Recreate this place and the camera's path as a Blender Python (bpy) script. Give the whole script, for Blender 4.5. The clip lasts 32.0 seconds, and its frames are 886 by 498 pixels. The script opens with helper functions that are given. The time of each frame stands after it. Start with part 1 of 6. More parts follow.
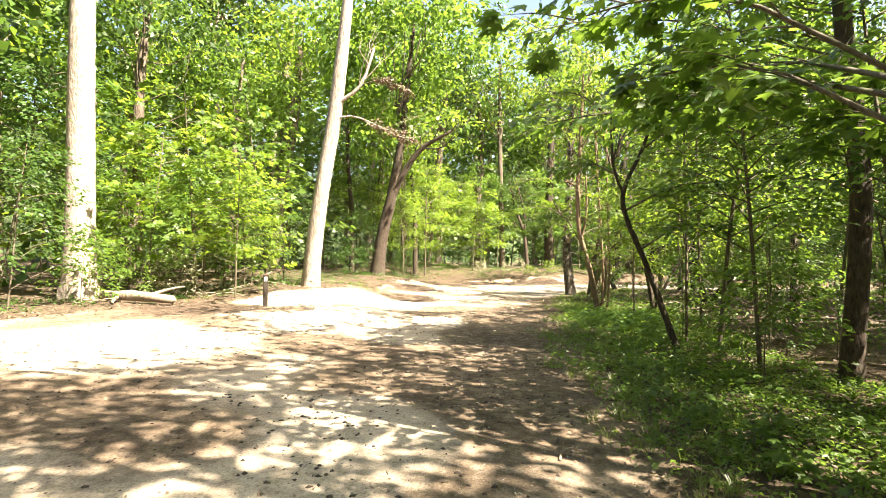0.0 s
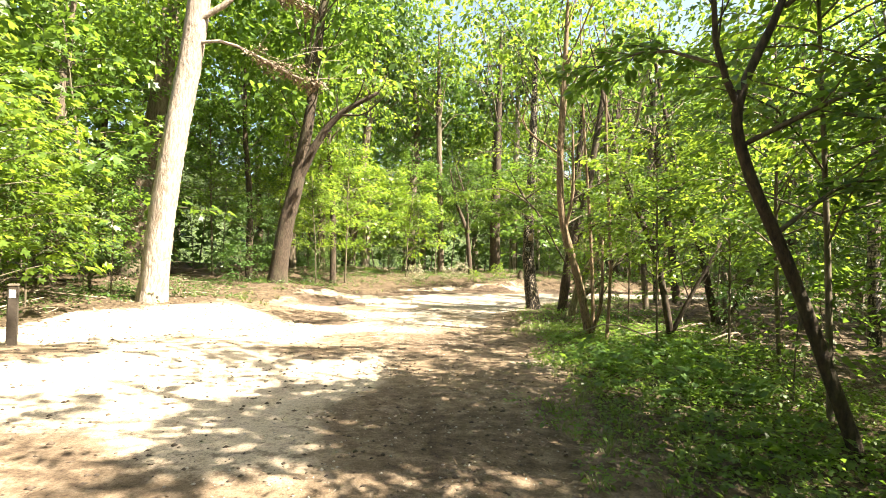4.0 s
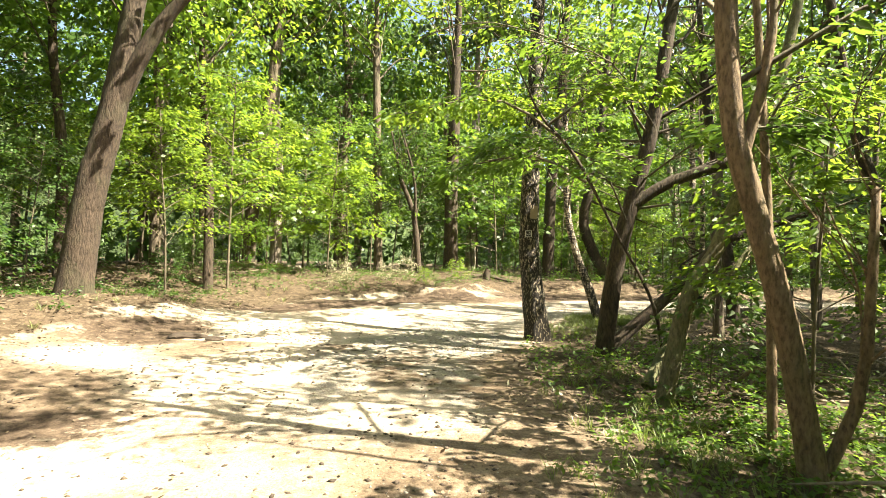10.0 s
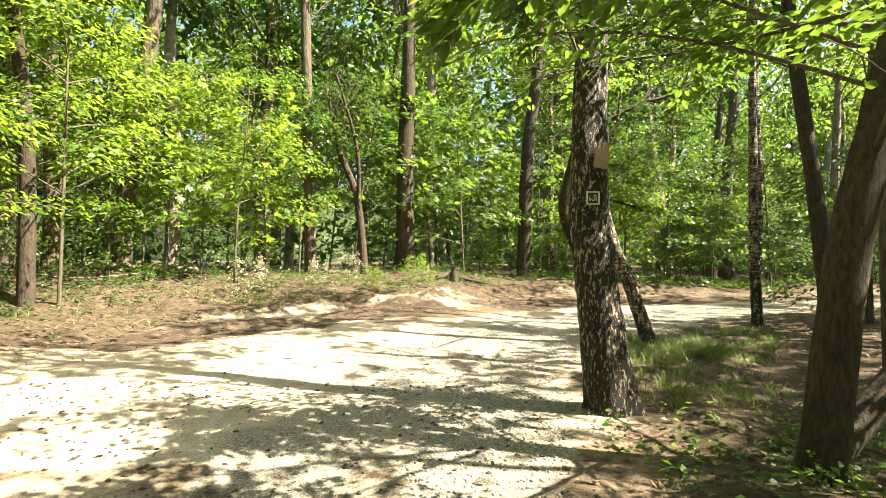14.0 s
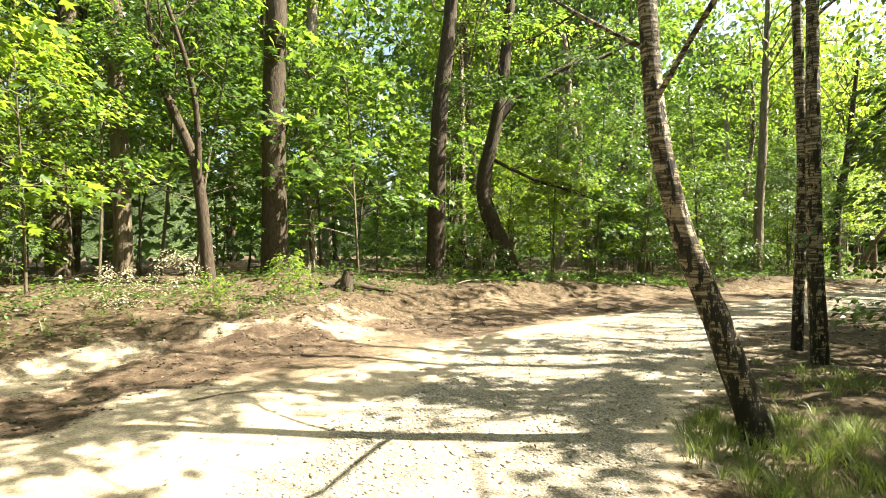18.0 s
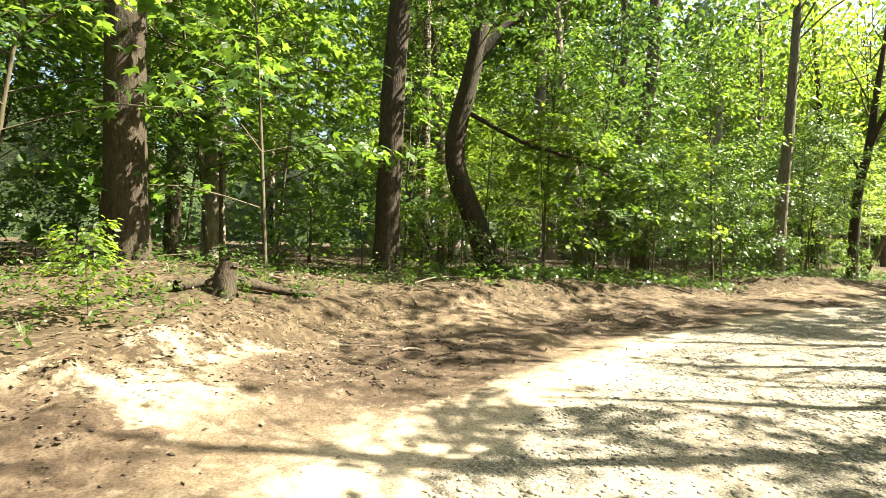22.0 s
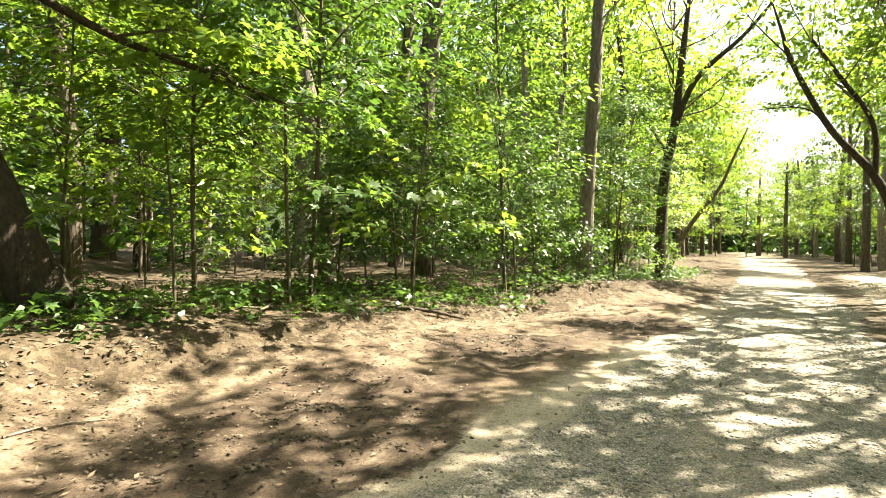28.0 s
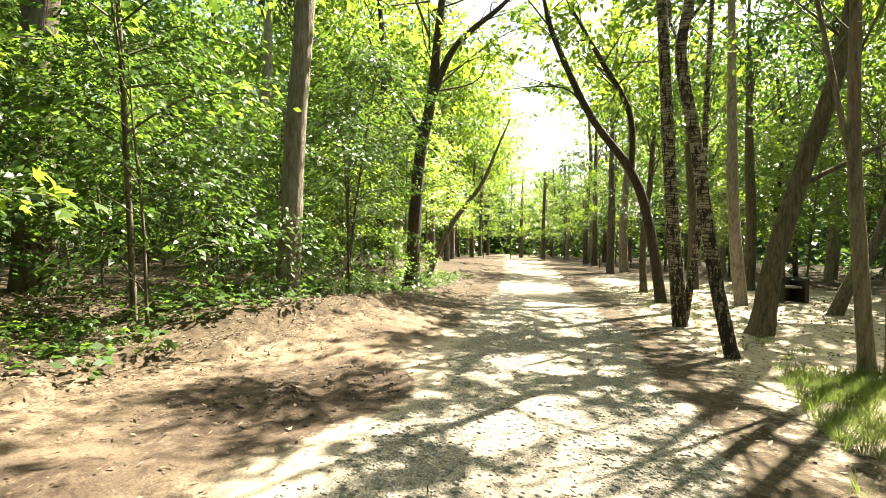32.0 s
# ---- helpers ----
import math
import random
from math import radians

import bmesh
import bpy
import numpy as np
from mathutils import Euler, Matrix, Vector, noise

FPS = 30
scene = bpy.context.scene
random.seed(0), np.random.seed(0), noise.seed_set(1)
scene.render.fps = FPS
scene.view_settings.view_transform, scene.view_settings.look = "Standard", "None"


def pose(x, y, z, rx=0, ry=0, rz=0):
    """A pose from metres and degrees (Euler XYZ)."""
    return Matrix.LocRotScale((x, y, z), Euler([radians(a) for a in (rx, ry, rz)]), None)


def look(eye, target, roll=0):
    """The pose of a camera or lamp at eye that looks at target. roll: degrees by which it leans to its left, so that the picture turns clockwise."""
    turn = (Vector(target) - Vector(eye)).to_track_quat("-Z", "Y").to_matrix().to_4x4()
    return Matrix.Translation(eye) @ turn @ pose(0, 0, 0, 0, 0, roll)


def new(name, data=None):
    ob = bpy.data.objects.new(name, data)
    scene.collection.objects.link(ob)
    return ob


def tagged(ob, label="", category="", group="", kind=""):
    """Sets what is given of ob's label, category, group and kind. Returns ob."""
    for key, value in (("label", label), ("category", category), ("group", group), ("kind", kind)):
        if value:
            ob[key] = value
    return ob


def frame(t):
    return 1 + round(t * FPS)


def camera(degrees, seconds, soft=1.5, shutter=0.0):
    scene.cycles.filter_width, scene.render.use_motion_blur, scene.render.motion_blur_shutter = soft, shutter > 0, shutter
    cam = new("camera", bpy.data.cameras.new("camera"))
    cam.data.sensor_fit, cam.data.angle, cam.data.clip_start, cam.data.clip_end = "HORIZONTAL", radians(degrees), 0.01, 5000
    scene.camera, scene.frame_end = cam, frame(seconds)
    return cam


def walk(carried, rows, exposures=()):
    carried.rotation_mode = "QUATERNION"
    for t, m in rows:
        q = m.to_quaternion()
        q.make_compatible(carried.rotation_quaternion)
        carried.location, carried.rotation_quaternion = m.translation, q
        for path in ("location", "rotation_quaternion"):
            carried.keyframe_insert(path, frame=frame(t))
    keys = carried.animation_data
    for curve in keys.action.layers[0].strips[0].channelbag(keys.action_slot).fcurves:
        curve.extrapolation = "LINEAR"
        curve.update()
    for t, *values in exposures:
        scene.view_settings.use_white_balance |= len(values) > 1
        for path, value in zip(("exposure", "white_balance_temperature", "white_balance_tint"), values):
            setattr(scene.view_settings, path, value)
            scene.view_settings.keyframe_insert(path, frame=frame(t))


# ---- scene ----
cam = camera(78.3, 32.0, soft=0.8, shutter=0.2)
PATH = [
    (0, (-0.000, -0.000, 1.534), (-0.581, 3.957, 1.582), 1.03),
    (0.5, (-0.112, 0.731, 1.515), (-0.643, 4.696, 1.566), 1.12),
    (1, (-0.192, 1.443, 1.489), (-0.713, 5.409, 1.554), 0.79),
    (1.5, (-0.258, 2.144, 1.506), (-0.620, 6.127, 1.576), 0.82),
    (2, (-0.335, 2.811, 1.504), (-0.660, 6.797, 1.589), 0.63),
    (2.5, (-0.388, 3.509, 1.485), (-0.602, 7.503, 1.569), 1.03),
    (3, (-0.432, 4.200, 1.466), (-0.630, 8.194, 1.556), 0.91),
    (3.5, (-0.419, 4.907, 1.449), (-0.540, 8.904, 1.537), 1.18),
    (4, (-0.451, 5.652, 1.418), (-0.554, 9.650, 1.513), 1.26),
    (4.5, (-0.419, 6.346, 1.422), (-0.475, 10.345, 1.510), 1.20),
    (6.5, (-0.396, 8.791, 1.443), (-0.365, 12.790, 1.522), 1.09),
    (7, (-0.410, 9.423, 1.453), (-0.367, 13.422, 1.525), 1.13),
    (7.5, (-0.393, 10.053, 1.463), (-0.294, 14.051, 1.537), 1.23),
    (8, (-0.433, 10.735, 1.465), (-0.276, 14.732, 1.530), 1.42),
    (8.5, (-0.426, 11.363, 1.425), (-0.252, 15.358, 1.494), 1.56),
    (9, (-0.481, 12.005, 1.426), (-0.261, 15.998, 1.491), 1.62),
    (9.5, (-0.474, 12.607, 1.414), (-0.225, 16.598, 1.486), 1.50),
    (10, (-0.506, 13.298, 1.415), (-0.182, 17.285, 1.480), 1.44),
    (10.5, (-0.500, 13.941, 1.417), (-0.152, 17.926, 1.478), 1.23),
    (11, (-0.533, 14.573, 1.416), (-0.091, 18.548, 1.477), 1.56),
    (11.5, (-0.560, 15.188, 1.358), (-0.105, 19.161, 1.424), 1.22),
    (12, (-0.591, 15.864, 1.398), (-0.127, 19.836, 1.461), 1.12),
    (12.5, (-0.554, 16.480, 1.349), (-0.106, 20.454, 1.417), 0.78),
    (13, (-0.545, 17.074, 1.368), (-0.065, 21.045, 1.431), 0.66),
    (13.5, (-0.469, 17.616, 1.323), (0.053, 21.581, 1.391), 0.27),
    (14, (-0.396, 18.219, 1.349), (0.339, 22.151, 1.404), 0.69),
    (14.5, (-0.338, 18.818, 1.342), (0.458, 22.737, 1.402), 0.55),
    (16.5, (-0.057, 21.174, 1.489), (1.081, 25.009, 1.505), -0.22),
    (17, (0.097, 21.737, 1.501), (1.361, 25.532, 1.508), -0.04),
    (17.5, (0.254, 22.286, 1.496), (1.574, 26.061, 1.504), -0.37),
    (18, (0.428, 22.835, 1.482), (1.961, 26.529, 1.478), 0.15),
    (18.5, (0.555, 23.394, 1.469), (2.157, 27.060, 1.468), 0.12),
    (19, (0.723, 23.914, 1.446), (2.465, 27.515, 1.452), 0.28),
    (19.5, (0.885, 24.407, 1.401), (2.665, 27.990, 1.405), 0.27),
    (20, (1.136, 24.866, 1.353), (2.927, 28.443, 1.352), 0.21),
    (20.5, (1.363, 25.336, 1.341), (3.130, 28.924, 1.332), -0.05),
    (21, (1.662, 25.853, 1.351), (3.413, 29.449, 1.310), 0.57),
    (21.5, (1.906, 26.341, 1.367), (3.677, 29.927, 1.306), 1.26),
    (22, (2.214, 26.859, 1.347), (4.018, 30.428, 1.274), 1.50),
    (22.5, (2.559, 27.351, 1.344), (4.420, 30.891, 1.275), 1.19),
    (23, (3.019, 27.753, 1.346), (5.015, 31.219, 1.285), 1.19),
    (23.5, (3.482, 28.140, 1.343), (5.587, 31.541, 1.285), 0.98),
    (24, (4.037, 28.378, 1.320), (6.255, 31.706, 1.259), 1.10),
    (24.5, (4.605, 28.648, 1.343), (7.029, 31.830, 1.281), 1.28),
    (25, (5.142, 28.937, 1.335), (7.654, 32.048, 1.261), 1.40),
    (25.5, (5.670, 29.228, 1.312), (8.300, 32.241, 1.249), 1.15),
    (27.5, (7.369, 30.070, 1.433), (10.104, 32.987, 1.348), 0.91),
    (28, (7.849, 30.246, 1.433), (10.609, 33.141, 1.352), 0.83),
    (28.5, (8.387, 30.398, 1.418), (11.258, 33.182, 1.332), 1.13),
    (29, (8.961, 30.544, 1.415), (11.882, 33.276, 1.328), 1.00),
    (29.5, (9.561, 30.707, 1.406), (12.603, 33.303, 1.328), 1.10),
    (30, (10.161, 30.846, 1.408), (13.226, 33.415, 1.328), 1.10),
    (30.5, (10.806, 31.006, 1.416), (14.104, 33.269, 1.340), 1.70),
    (31, (11.394, 31.182, 1.388), (14.809, 33.263, 1.324), 1.70),
    (31.5, (11.997, 31.362, 1.379), (15.581, 33.138, 1.327), 1.80),
    (32, (12.535, 31.530, 1.381), (16.175, 33.189, 1.339), 1.56),
]
walk(cam, [(t, look(eye, target, roll)) for t, eye, target, roll in PATH], exposures=[(0.0, 2.98, 7300, 11), (4.0, 2.86, 7300, 8), (7.0, 2.68, 7300, 5), (10.0, 2.62, 7300, 4), (18.0, 2.61, 7300, 3), (24.0, 2.47, 7300, 0), (28.0, 2.81, 7200, 2), (32.0, 2.73, 7100, 4)])

# ---- light ----
SUN_AZ, SUN_EL = 112.0, 52.0
world = bpy.data.worlds.new("sky")
scene.world = world
world.use_nodes = True
wn = world.node_tree
sky = wn.nodes.new("ShaderNodeTexSky")
sky.sky_type = "NISHITA"
sky.sun_disc = False
sky.dust_density = 3.5
sky.sun_elevation, sky.sun_rotation = radians(SUN_EL), radians(SUN_AZ)
wn.links.new(sky.outputs[0], wn.nodes["Background"].inputs[0])
wn.nodes["Background"].inputs[1].default_value = 0.062
sun = new("sun", bpy.data.lights.new("sun", "SUN"))
sun.data.energy, sun.data.angle, sun.data.color = 5.0, radians(0.55), (1.0, 0.94, 0.84)
sun_way = Vector((math.sin(radians(SUN_AZ)) * math.cos(radians(SUN_EL)), math.cos(radians(SUN_AZ)) * math.cos(radians(SUN_EL)), math.sin(radians(SUN_EL))))
sun.matrix_world = look(sun_way * 60, (0, 0, 0))

# ---- materials ----


def mat(name):
    m = bpy.data.materials.new(name)
    m.use_nodes = True
    return m, m.node_tree, m.node_tree.nodes["Principled BSDF"]


def nd(t, kind, **kw):
    n = t.nodes.new("ShaderNode" + kind)
    for k, v in kw.items():
        n.inputs[k].default_value = v
    return n


def ramp(t, fac, stops):
    r = t.nodes.new("ShaderNodeValToRGB")
    els = r.color_ramp.elements
    while len(els) < len(stops):
        els.new(0.5)
    for e, (p, c) in zip(els, stops):
        e.position, e.color = p, (*c, 1)
    t.links.new(fac, r.inputs[0])
    return r.outputs[0]


def mix(t, fac, a, b, how="MIX"):
    n = t.nodes.new("ShaderNodeMix")
    n.data_type, n.blend_type = "RGBA", how
    for s, v in ((n.inputs[0], fac), (n.inputs[6], a), (n.inputs[7], b)):
        if isinstance(v, (int, float)):
            s.default_value = v
        elif isinstance(v, tuple):
            s.default_value = (*v, 1)
        else:
            t.links.new(v, s)
    return n.outputs[2]


def coords(t, scale=(1, 1, 1), kind="Object"):
    c = t.nodes.new("ShaderNodeTexCoord")
    m = t.nodes.new("ShaderNodeMapping")
    m.inputs["Scale"].default_value = scale
    t.links.new(c.outputs[kind], m.inputs["Vector"])
    return m.outputs[0]


def noise_tex(t, vec, scale, detail=4.0, rough=0.6):
    n = nd(t, "TexNoise", Scale=scale, Detail=detail, Roughness=rough)
    t.links.new(vec, n.inputs["Vector"])
    return n.outputs["Fac"]


def bump(t, bsdf, height, strength, dist):
    b = nd(t, "Bump", Strength=strength, Distance=dist)
    t.links.new(height, b.inputs["Height"])
    t.links.new(b.outputs[0], bsdf.inputs["Normal"])


def leaf_material(name, dark, light, thin, share=0.5):
    """Leaf: glossy skin over a translucent blade; every leaf a little different."""
    m, t, b = mat(name)
    geo = t.nodes.new("ShaderNodeNewGeometry")
    info = t.nodes.new("ShaderNodeObjectInfo")
    c = ramp(t, geo.outputs["Random Per Island"], [(0.0, dark), (0.7, light), (1.0, tuple(min(1, v * 1.35) for v in light))])
    c = mix(t, info.outputs["Random"], c, mix(t, 0.25, c, (0.11, 0.13, 0.02)))
    t.links.new(c, b.inputs["Base Color"])
    b.inputs["Roughness"].default_value = 0.43
    b.inputs["Specular IOR Level"].default_value = 0.5
    tr = t.nodes.new("ShaderNodeBsdfTranslucent")
    t.links.new(mix(t, 0.8, c, thin), tr.inputs[0])
    ms = t.nodes.new("ShaderNodeMixShader")
    ms.inputs[0].default_value = share
    t.links.new(b.outputs[0], ms.inputs[1])
    t.links.new(tr.outputs[0], ms.inputs[2])
    t.links.new(ms.outputs[0], t.nodes["Material Output"].inputs[0])
    return m


def bark_material(name, deep, mid, high, ridge=(9, 9, 1.6), relief=0.6, moss=0.0):
    m, t, b = mat(name)
    furrow = noise_tex(t, coords(t, ridge), 2.6, 7.0, 0.62)
    fine = noise_tex(t, coords(t, (16, 16, 6)), 4.0, 6.0, 0.7)
    big = noise_tex(t, coords(t, (1, 1, 0.6)), 1.7, 3.0)
    c = ramp(t, furrow, [(0.38, deep), (0.49, mid), (0.68, high)])
    c = mix(t, 0.4, c, ramp(t, fine, [(0.3, deep), (0.55, mid), (0.8, high)]))
    c = mix(t, ramp(t, big, [(0.4, (0, 0, 0)), (0.7, (0.6, 0.6, 0.6))]), c, mix(t, 0.5, c, deep))
    if moss:
        c = mix(t, ramp(t, noise_tex(t, coords(t, (2, 2, 1)), 2.0, 5.0), [(0.5, (0, 0, 0)), (0.72, (moss, moss, moss))]), c, (0.10, 0.13, 0.05))
    t.links.new(c, b.inputs["Base Color"])
    b.inputs["Roughness"].default_value = 0.92
    bump(t, b, mix(t, 0.35, ramp(t, furrow, [(0.36, (0, 0, 0)), (0.6, (1, 1, 1))]), fine), relief, 0.03)
    return m


def birch_material(name, dark_share, pale=(0.34, 0.255, 0.165), bright=(0.60, 0.50, 0.385), bars_at=0.5, foot=0.09, grain=(12, 12, 4.0)):
    """Pale bark with dark cross bars, broken by rough black plates."""
    m, t, b = mat(name)
    bars = noise_tex(t, coords(t, (2.6, 2.6, 19)), 2.0, 5.0, 0.62)
    plate = noise_tex(t, coords(t, grain), 1.6, 9.0, 0.68)
    fine = noise_tex(t, coords(t, (16, 16, 16)), 4.0, 5.0, 0.7)
    white = ramp(t, fine, [(0.3, pale), (0.7, bright)])
    c = mix(t, ramp(t, bars, [(bars_at - 0.06, (1, 1, 1)), (bars_at + 0.04, (0, 0, 0))]), (0.075, 0.054, 0.038), white)
    brown = ramp(t, fine, [(0.3, (0.008, 0.006, 0.004)), (0.7, (0.034, 0.024, 0.016))])
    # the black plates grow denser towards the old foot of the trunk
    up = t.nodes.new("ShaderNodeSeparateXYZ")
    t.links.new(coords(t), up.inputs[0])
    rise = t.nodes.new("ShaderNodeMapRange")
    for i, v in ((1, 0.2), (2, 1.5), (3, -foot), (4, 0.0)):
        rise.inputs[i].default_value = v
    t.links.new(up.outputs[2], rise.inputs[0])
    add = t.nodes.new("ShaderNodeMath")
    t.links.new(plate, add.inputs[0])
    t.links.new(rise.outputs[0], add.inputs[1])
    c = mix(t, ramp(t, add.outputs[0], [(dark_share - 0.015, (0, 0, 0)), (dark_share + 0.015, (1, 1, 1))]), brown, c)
    t.links.new(c, b.inputs["Base Color"])
    b.inputs["Roughness"].default_value = 0.8
    bump(t, b, mix(t, 0.3, plate, fine), 1.0, 0.09)
    return m


LEAF = leaf_material("leaf_green", (0.025, 0.066, 0.012), (0.060, 0.125, 0.021), (0.25, 0.40, 0.045), 0.46)
LEAF_DARK = leaf_material("leaf_dark", (0.017, 0.046, 0.011), (0.042, 0.092, 0.020), (0.135, 0.25, 0.035), 0.34)
LEAF_YELLOW = leaf_material("leaf_light", (0.037, 0.085, 0.012), (0.080, 0.145, 0.020), (0.35, 0.49, 0.05), 0.5)
NEEDLE = leaf_material("needle_green", (0.028, 0.055, 0.020), (0.06, 0.09, 0.03), (0.14, 0.2, 0.04), 0.2)
GRASS = leaf_material("grass_green", (0.055, 0.085, 0.018), (0.12, 0.15, 0.037), (0.22, 0.30, 0.05), 0.35)
OAK = bark_material("oak_bark", (0.033, 0.023, 0.015), (0.115, 0.086, 0.060), (0.215, 0.172, 0.126), moss=0.35)
PINE = bark_material("pine_bark", (0.13, 0.095, 0.075), (0.30, 0.245, 0.205), (0.46, 0.40, 0.355), (7, 7, 2.4), 0.6)
PINE_RED = bark_material("upper_pine_bark", (0.22, 0.11, 0.06), (0.38, 0.21, 0.12), (0.46, 0.30, 0.19), (7, 7, 3), 0.4)
SMOOTH = bark_material("sapling_bark", (0.045, 0.034, 0.022), (0.10, 0.08, 0.052), (0.16, 0.135, 0.095), (14, 14, 2), 0.3, 0.4)
DARKBARK = bark_material("dark_bark", (0.014, 0.009, 0.006), (0.05, 0.033, 0.021), (0.105, 0.074, 0.05), (12, 12, 3.6), 0.5, moss=0.15)
BROWN = bark_material("brown_bark", (0.045, 0.029, 0.018), (0.17, 0.112, 0.066), (0.29, 0.205, 0.125), (15, 15, 5), 0.4, moss=0.25)
MOSSY = bark_material("mossy_bark", (0.04, 0.032, 0.018), (0.13, 0.108, 0.06), (0.25, 0.205, 0.12), (15, 15, 5), 0.4, moss=0.8)
GREY = bark_material("grey_bark", (0.07, 0.053, 0.038), (0.20, 0.16, 0.12), (0.34, 0.285, 0.225), moss=0.2)
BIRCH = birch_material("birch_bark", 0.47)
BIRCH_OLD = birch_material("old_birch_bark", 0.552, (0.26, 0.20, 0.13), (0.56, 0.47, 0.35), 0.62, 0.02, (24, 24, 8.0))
DEADWOOD = bark_material("dead_wood", (0.10, 0.075, 0.05), (0.24, 0.19, 0.14), (0.38, 0.32, 0.25), (12, 12, 1.5), 0.3)


def ground_material():
    """Packed sand on the track, grey gravel along its crown, dark soil in the churned verge, leaf mould under the trees."""
    m, t, b = mat("forest_ground")
    v = coords(t)

    def att(name):
        a = t.nodes.new("ShaderNodeAttribute")
        a.attribute_name = name
        return a.outputs["Fac"]

    n1, n2, n3 = noise_tex(t, v, 0.55, 5.0, 0.65), noise_tex(t, v, 6.0, 6.0, 0.7), noise_tex(t, v, 45.0, 4.0, 0.7)
    sand = ramp(t, n1, [(0.3, (0.34, 0.27, 0.20)), (0.5, (0.46, 0.385, 0.30)), (0.72, (0.56, 0.48, 0.385))])
    sand = mix(t, 0.6, sand, ramp(t, n2, [(0.33, (0.15, 0.108, 0.076)), (0.43, (0.36, 0.29, 0.215)), (0.6, (0.50, 0.42, 0.33)), (0.8, (0.58, 0.505, 0.41))]))
    peb = nd(t, "TexVoronoi", Scale=62.0)
    t.links.new(v, peb.inputs["Vector"])
    # darker tone between pebbles puts the shade of the crevices into the colour
    gravel = mix(t, ramp(t, peb.outputs["Distance"], [(0.25, (0, 0, 0)), (0.6, (1, 1, 1))]), ramp(t, n3, [(0.3, (0.27, 0.24, 0.20)), (0.7, (0.50, 0.46, 0.40))]), (0.19, 0.162, 0.128))
    gravel = mix(t, ramp(t, n2, [(0.45, (0, 0, 0)), (0.7, (0.45, 0.45, 0.45))]), gravel, sand)
    soil = ramp(t, n2, [(0.3, (0.036, 0.024, 0.017)), (0.5, (0.075, 0.052, 0.036)), (0.62, (0.13, 0.095, 0.068)), (0.78, (0.27, 0.215, 0.165))])
    chips = nd(t, "TexVoronoi", Scale=16.0)
    t.links.new(v, chips.inputs["Vector"])
    mould = mix(t, 0.5, ramp(t, chips.outputs["Color"], [(0.2, (0.034, 0.024, 0.016)), (0.55, (0.08, 0.058, 0.038)), (0.85, (0.165, 0.125, 0.085))]), ramp(t, n2, [(0.35, (0.042, 0.029, 0.018)), (0.7, (0.135, 0.098, 0.062))]))

    def worn(name, lo, hi):
        """The share of one cover, its border broken by noise."""
        a = t.nodes.new("ShaderNodeMath")
        a.operation = "MULTIPLY_ADD"
        t.links.new(n2, a.inputs[0])
        a.inputs[1].default_value = 0.9
        t.links.new(att(name), a.inputs[2])
        return ramp(t, a.outputs[0], [(lo, (0, 0, 0)), (hi, (1, 1, 1))])

    dirt = mix(t, ramp(t, n1, [(0.38, (0.25, 0.25, 0.25)), (0.6, (1, 1, 1))]), soil, ramp(t, n2, [(0.36, (0.085, 0.058, 0.038)), (0.48, (0.175, 0.128, 0.086)), (0.7, (0.32, 0.25, 0.182))]))
    c = mix(t, worn("track", 0.78, 1.05), mould, sand)
    c = mix(t, worn("verge", 0.8, 1.35), c, dirt)
    c = mix(t, worn("gravel", 0.80, 1.15), c, gravel)
    c = mix(t, worn("soil", 0.86, 1.02), c, soil)
    n4 = noise_tex(t, v, 130.0, 3.0, 0.7)
    c = mix(t, 0.75, c, ramp(t, n3, [(0.34, (0.40, 0.38, 0.36)), (0.5, (0.92, 0.92, 0.92)), (0.7, (1.15, 1.14, 1.12))]), "MULTIPLY")
    c = mix(t, 0.6, c, ramp(t, n4, [(0.36, (0.5, 0.48, 0.46)), (0.55, (1.0, 1.0, 1.0))]), "MULTIPLY")
    t.links.new(c, b.inputs["Base Color"])
    b.inputs["Roughness"].default_value = 0.95
    b.inputs["Specular IOR Level"].default_value = 0.2
    bump(t, b, mix(t, 0.5, n2, mix(t, 0.3, n3, peb.outputs["Distance"])), 1.0, 0.016)
    return m


GROUND = ground_material()


def backdrop_material():
    m, t, b = mat("distant_leaves")
    v = coords(t)
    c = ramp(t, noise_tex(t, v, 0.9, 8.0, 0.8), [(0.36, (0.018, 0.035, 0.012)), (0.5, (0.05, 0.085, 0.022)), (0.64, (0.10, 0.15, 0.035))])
    t.links.new(c, b.inputs["Base Color"])
    b.inputs["Roughness"].default_value = 0.9
    bump(t, b, noise_tex(t, v, 1.4, 8.0, 0.8), 1.0, 0.8)
    return m


BACKDROP = backdrop_material()


def plain(name, a, z, scale=30.0, rough=0.9, relief=0.3):
    m, t, b = mat(name)
    n = noise_tex(t, coords(t), scale, 5.0, 0.7)
    c = ramp(t, n, [(0.3, a), (0.7, z)])
    geo = t.nodes.new("ShaderNodeNewGeometry")
    c = mix(t, ramp(t, geo.outputs["Random Per Island"], [(0.0, (0, 0, 0)), (1.0, (0.75, 0.75, 0.75))]), c, tuple(0.45 * v for v in a))
    t.links.new(c, b.inputs["Base Color"])
    b.inputs["Roughness"].default_value = rough
    bump(t, b, n, relief, 0.01)
    return m


